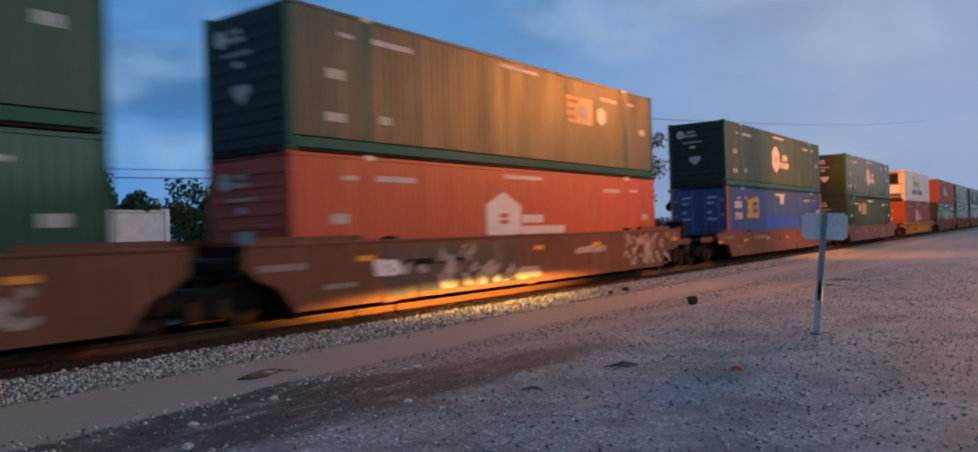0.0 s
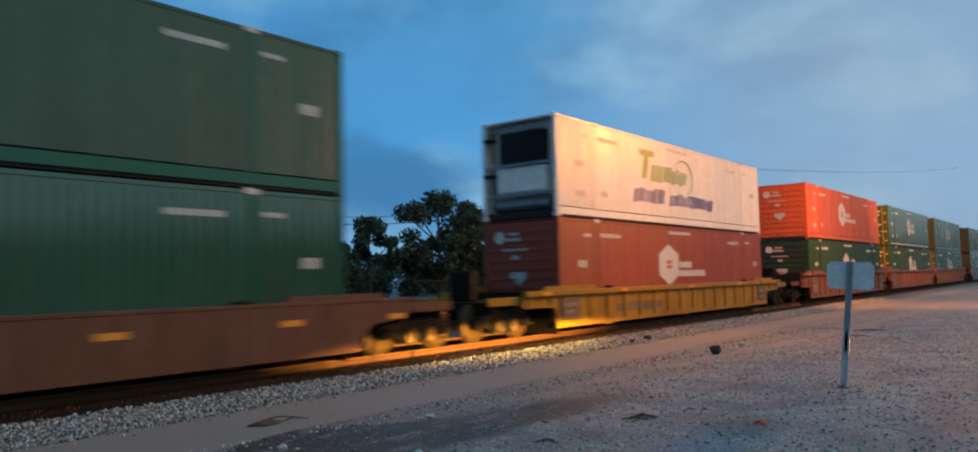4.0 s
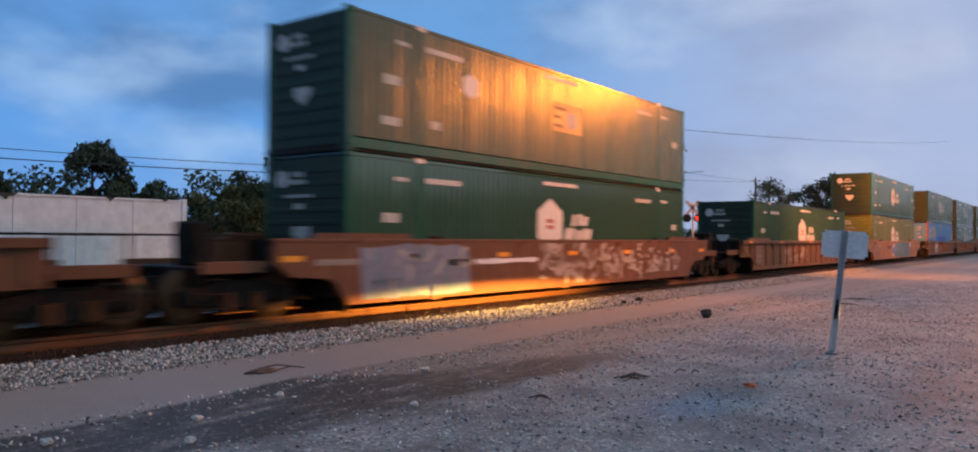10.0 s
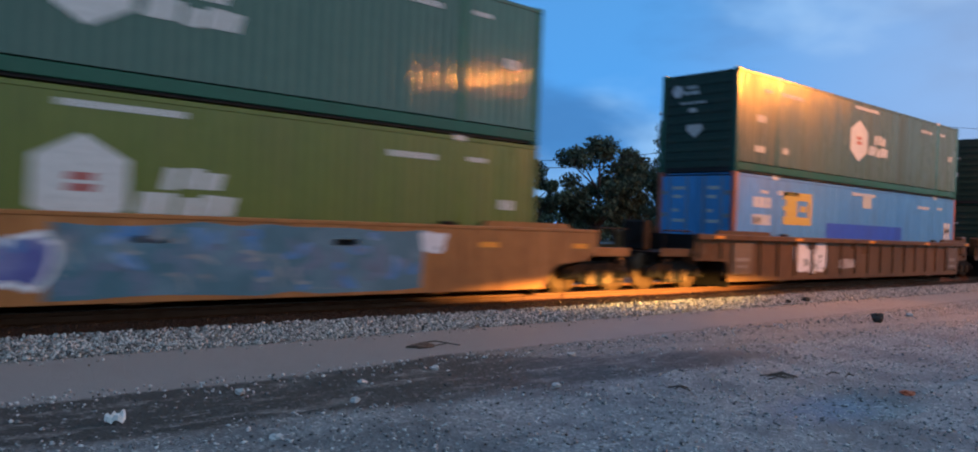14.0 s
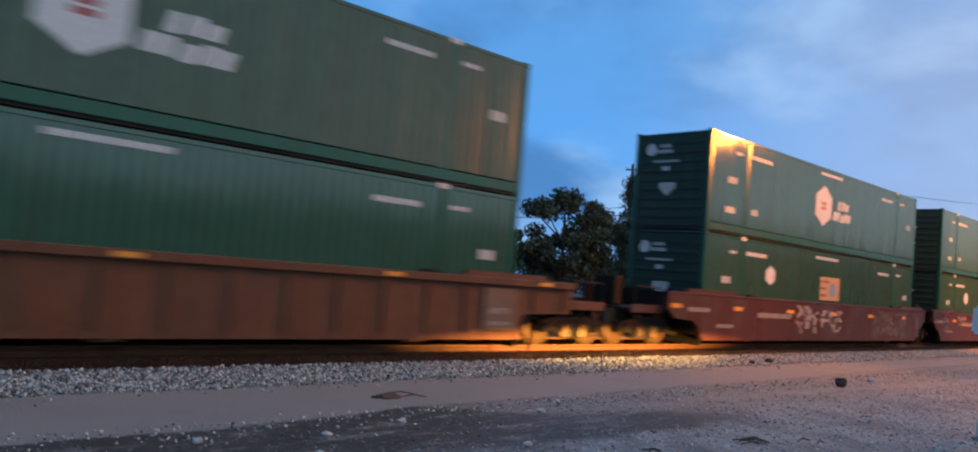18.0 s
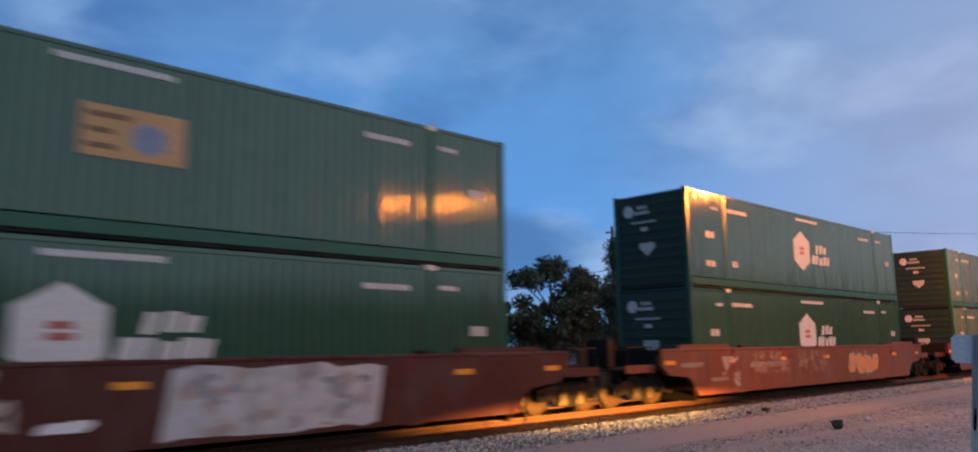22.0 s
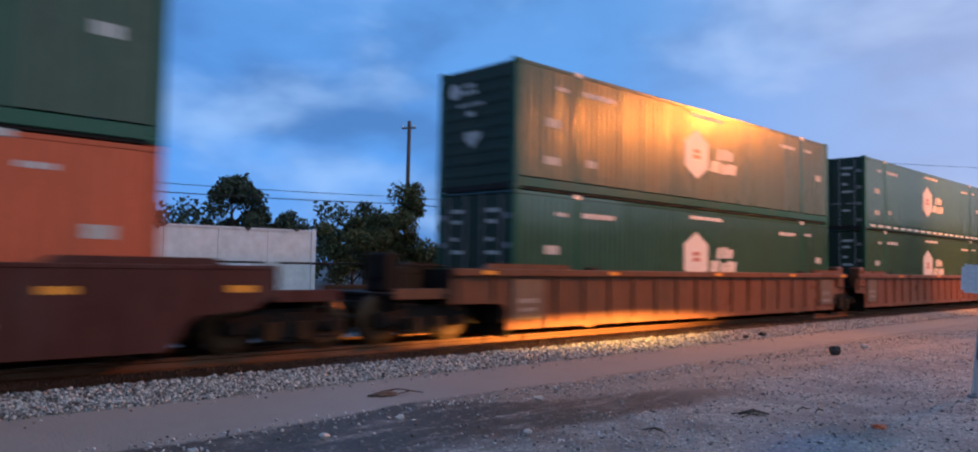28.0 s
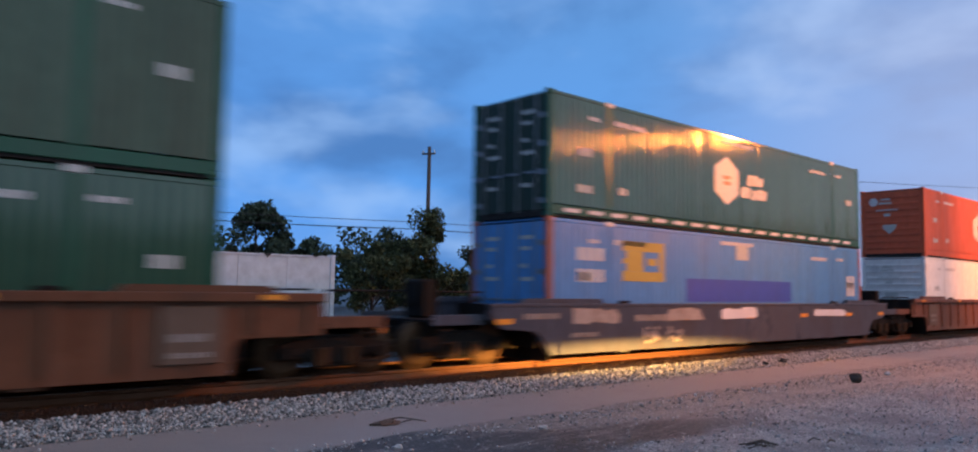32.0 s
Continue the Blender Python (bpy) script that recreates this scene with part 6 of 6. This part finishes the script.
def motor_car(name, label, x, y, turn, coat, length=4.7, tall=1.5, lit=False):
    t = thing(name, label, "car", pose(x, y, 0, 0, 0, turn), "waiting road vehicles")
    h = length / 2
    bm = bmesh.new()
    prism(bm, [(-h, 0.35), (h, 0.35), (h + 0.03, 0.62), (h - 0.1, 0.84), (h - 1.15, 0.95), (-h + 0.6, 1.0), (-h, 0.92)], -0.88, 0.88)
    bmesh.ops.bevel(bm, geom=bm.edges[:], offset=0.05, segments=2, affect="EDGES")
    part("body", bm, coat, t)
    bm = bmesh.new()
    prism(bm, [(h - 1.2, 0.93), (h - 1.95, tall - 0.04), (-h + 1.2, tall - 0.02), (-h + 0.35, 0.97)], -0.76, 0.76)
    part("windows", bm, CAR_GLASS, t, "tinted windows")
    bm = bmesh.new()
    prism(bm, [(h - 1.92, tall - 0.045), (h - 2.1, tall), (-h + 1.3, tall), (-h + 1.1, tall - 0.04)], -0.74, 0.74)
    part("roof", bm, coat, t)
    for px in (-h + 0.85, h - 0.85):
        for py in (-0.8, 0.8):
            bm = bmesh.new()
            rod(bm, (px, py - 0.11, 0.33), (px, py + 0.11, 0.33), 0.33, 20)
            w = part("wheel", bm, TYRE, t, "black tyre")
            bm = bmesh.new()
            rod(bm, (px, py - 0.12, 0.33), (px, py + 0.12, 0.33), 0.2, 14)
            part("rim", bm, STEEL, w)
    for py in (-0.62, 0.62):
        bm = bmesh.new()
        box(bm, h - 0.06, h + 0.045, py - 0.16, py + 0.16, 0.62, 0.76, 0.02)
        part("headlight", bm, WHITE_LAMP if lit else GALV, t, "lit headlight" if lit else "headlight")
    return t


motor_car("sedan", "dark blue car parked beyond the track", 2.4, 21.5, 12, CAR_DARK, 4.6, 1.75)
motor_car("sedan", "white car parked beyond the track", -0.6, 19.6, 8, WHITE, 4.4, 1.5)
# the pickup is unseen; it carries the inferred headlights
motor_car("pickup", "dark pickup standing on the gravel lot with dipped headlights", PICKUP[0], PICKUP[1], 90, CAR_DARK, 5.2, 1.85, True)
motor_car("sedan", "dark car waiting at the crossing with lit headlights", 49.5, 21.6, 200, CAR_DARK, 4.6, 1.5, True)


def shed():
    """A small white building at the far side."""
    t = thing("shed", "low white building with a dark window", "building", (-1.6, 33, 0))
    bm = bmesh.new()
    box(bm, -2.8, 3.35, 0, 4, 0, 2.0)
    part("wall", bm, WALL_WHITE, t)
    bm = bmesh.new()
    box(bm, -2.95, 3.5, -0.15, 4.15, 2.0, 2.12, 0.02)
    part("roof", bm, WALL_WHITE, t)
    bm = bmesh.new()
    box(bm, 1.7, 2.6, -0.03, -0.003, 1.25, 1.62)
    win = part("window", bm, CAR_GLASS, t, "dark window")
    bm = bmesh.new()
    for u, v, a, b in ((1.62, 2.68, 1.62, 1.68), (1.62, 2.68, 1.19, 1.25), (1.62, 1.7, 1.25, 1.62), (2.6, 2.68, 1.25, 1.62)):
        box(bm, u, v, -0.045, -0.002, a, b)
    part("window_frame", bm, GALV, win)


shed()


# ---- the lot: sign, rock and litter ----
def sign():
    """A leaning post: dull upper channel bolted to a foot brightened to put in the headlights' light, with the panel's
    bare back on it.
    """
    t = thing("road_sign", "grey back of a rectangular sign on a leaning steel post", "sign", (13.32, 3.45, 0))
    lean = Matrix.Rotation(radians(5.8), 4, "X")

    def channel(z0, z1, w, deep):
        bm = bmesh.new()
        box(bm, -0.004, 0.004, -w, w, z0, z1)
        for s in (-1, 1):
            box(bm, -deep, 0.004, s * w - 0.004, s * w + 0.004, z0, z1)
            box(bm, -deep - 0.003, -deep + 0.004, min(s * w, s * (w + 0.018)), max(s * w, s * (w + 0.018)), z0, z1)
        bm.transform(lean)
        return bm
    part("post", channel(0.55, 1.97, 0.030, 0.034), POST_STEEL, t, "dull steel channel post")
    # brighter metal up to beam height stands in for the headlights' light
    part("stub", channel(-0.3, 0.86, 0.036, 0.042), GALV, t, "foot of the post, brightened as lit by the headlights")
    bm = bmesh.new()
    box(bm, 0.014, 0.018, -0.345, 0.345, 1.53, 1.96, 0.0)
    bmesh.ops.bevel(bm, geom=[e for e in bm.edges if abs(e.verts[0].co.x - e.verts[1].co.x) > 0.003], offset=0.04, segments=3, affect="EDGES")
    bm.transform(lean @ Matrix.Translation((0, 0, 1.74)) @ Matrix.Rotation(radians(-2.6), 4, "X") @ Matrix.Translation((0, 0, -1.74)))
    part("panel", bm, SIGN_BACK, t, "bare aluminium sign panel")
    for z in (0.62, 0.80, 1.62, 1.86):
        bm = bmesh.new()
        rod(bm, (-0.03, 0, z), (0.03, 0, z), 0.012, 6)
        bm.transform(lean)
        part("bolt", bm, STEEL, t)
    bm = bmesh.new()
    bmesh.ops.create_icosphere(bm, subdivisions=2, radius=0.11, matrix=Matrix.Diagonal((1, 1, 0.4, 1)))
    for v in bm.verts:
        v.co *= 1 + 0.25 * noise.noise(v.co * 9)
    part("footing", bm, GROUND, t, "gravel heaped at the foot")


sign()


def lump(name, label, category, at, size, material, seed, rough=0.35):
    bm = bmesh.new()
    bmesh.ops.create_icosphere(bm, subdivisions=3, radius=1.0)
    for v in bm.verts:
        k = 1 + rough * noise.noise(v.co * 1.4 + Vector((seed, 0, 0))) + 0.5 * rough * noise.noise(v.co * 3.7 + Vector((0, seed, 0)))
        v.co = Vector((v.co.x * size[0] * k, v.co.y * size[1] * k, v.co.z * size[2] * k))
    me = bpy.data.meshes.new(name)
    bm.to_mesh(me)
    bm.free()
    me.materials.append(material)
    ob = new(name, me)
    ob.location = (at[0], at[1], size[2] * 0.75)
    return tagged(ob, label, category)


DARK_ROCK = surface("dark_rock", (0.030, 0.027, 0.026), 0.8, 0, 20, 4, 0.4, (0.06, 0.055, 0.05), 0.6)
SCRAP = surface("orange_scrap", (0.50, 0.12, 0.05), 0.6)
PAPER = surface("white_litter", (0.75, 0.75, 0.76), 0.6, bump=0.1)
STICK = surface("dry_stick", (0.08, 0.06, 0.048), 0.85, 0, 20, 4, 0.4, None, 0.4)
lump("rock", "dark block of rock on the path edge", "rock", (17.4, 7.19), (0.135, 0.12, 0.115), DARK_ROCK, 2)
lump("rock", "small pale stone near the dark rock", "rock", (19.5, 7.35), (0.10, 0.08, 0.05), GRAVEL_STONE, 5)
lump("rock", "small dark stone by the ballast", "rock", (20.2, 10.3), (0.12, 0.10, 0.08), DARK_ROCK, 6)
lump("rock", "small dark stone by the ballast", "rock", (19.2, 10.25), (0.09, 0.07, 0.06), DARK_ROCK, 8)
lump("scrap", "crumpled orange scrap on the gravel", "litter", (9.62, 3.49), (0.10, 0.07, 0.03), SCRAP, 9, 0.8)


def crumpled(at):
    """A crumpled white wrapper: a ring of bent film."""
    bm = bmesh.new()
    ring = []
    for k in range(16):
        a = 2 * math.pi * k / 16
        r = 0.085 + 0.02 * math.sin(3 * a)
        ring.append([bm.verts.new((r * f * math.cos(a) * 1.1, r * f * math.sin(a) * 0.7, 0.02 + h + 0.02 * math.sin(5 * a))) for f, h in ((1.0, 0.0), (0.95, 0.045), (0.72, 0.055), (0.6, 0.01))])
    for k in range(16):
        p, q = ring[k], ring[(k + 1) % 16]
        for j in range(3):
            bm.faces.new((p[j], q[j], q[j + 1], p[j + 1]))
    me = bpy.data.meshes.new("wrapper")
    bm.to_mesh(me)
    bm.free()
    me.materials.append(PAPER)
    ob = new("wrapper", me)
    ob.matrix_basis = pose(at[0], at[1], 0.0, 0, 0, 25)
    return tagged(ob, "crumpled white wrapper on the dark soil", "litter")


crumpled((1.81, 6.80))


def twigs(at, count, seed, length):
    rnd = random.Random(seed)
    t = thing("sticks", "few dark dry sticks on the gravel", "sticks", (at[0], at[1], 0.01))
    for k in range(count):
        bm = bmesh.new()
        a = rnd.uniform(-0.6, 0.6)
        x, y = rnd.uniform(-0.15, 0.15), rnd.uniform(-0.15, 0.15)
        d = length * rnd.uniform(0.5, 1.0) / 2
        p = Vector((x, y, 0.03))
        u = Vector((math.sin(a + 0.9), -math.cos(a + 0.9), 0)) * d
        rod(bm, p - u, p + Vector((0.01, 0.02, 0.03)), 0.007, 6, 0.010)
        rod(bm, p + Vector((0.01, 0.02, 0.03)), p + u, 0.010, 6, 0.006)
        part("stick", bm, STICK, t)


twigs((9.09, 4.72), 5, 1, 0.45)
twigs((9.81, 4.46), 2, 2, 0.35)
twigs((25.3, 5.6), 3, 3, 0.9)
twigs((23.0, 5.35), 2, 4, 0.7)
twigs((6.58, 8.74), 2, 5, 0.5)
twigs((7.2, 5.0), 2, 6, 0.3)
lump("clod", "brown clod of earth on the pale path", "clod", (6.4, 8.8), (0.22, 0.12, 0.035), surface("brown_clod", (0.12, 0.075, 0.055), 0.9), 12, 0.6)
for k, (x, y) in enumerate([(3.1, 7.3), (4.4, 7.1), (5.6, 7.4), (3.9, 6.4), (2.7, 5.6), (7.9, 7.3), (6.2, 5.9)]):
    lump("stone", "pale stone lying on the dark soil", "stone", (x, y), (0.05 + 0.01 * (k % 3), 0.04, 0.03), GRAVEL_STONE, 20 + k)

motions()
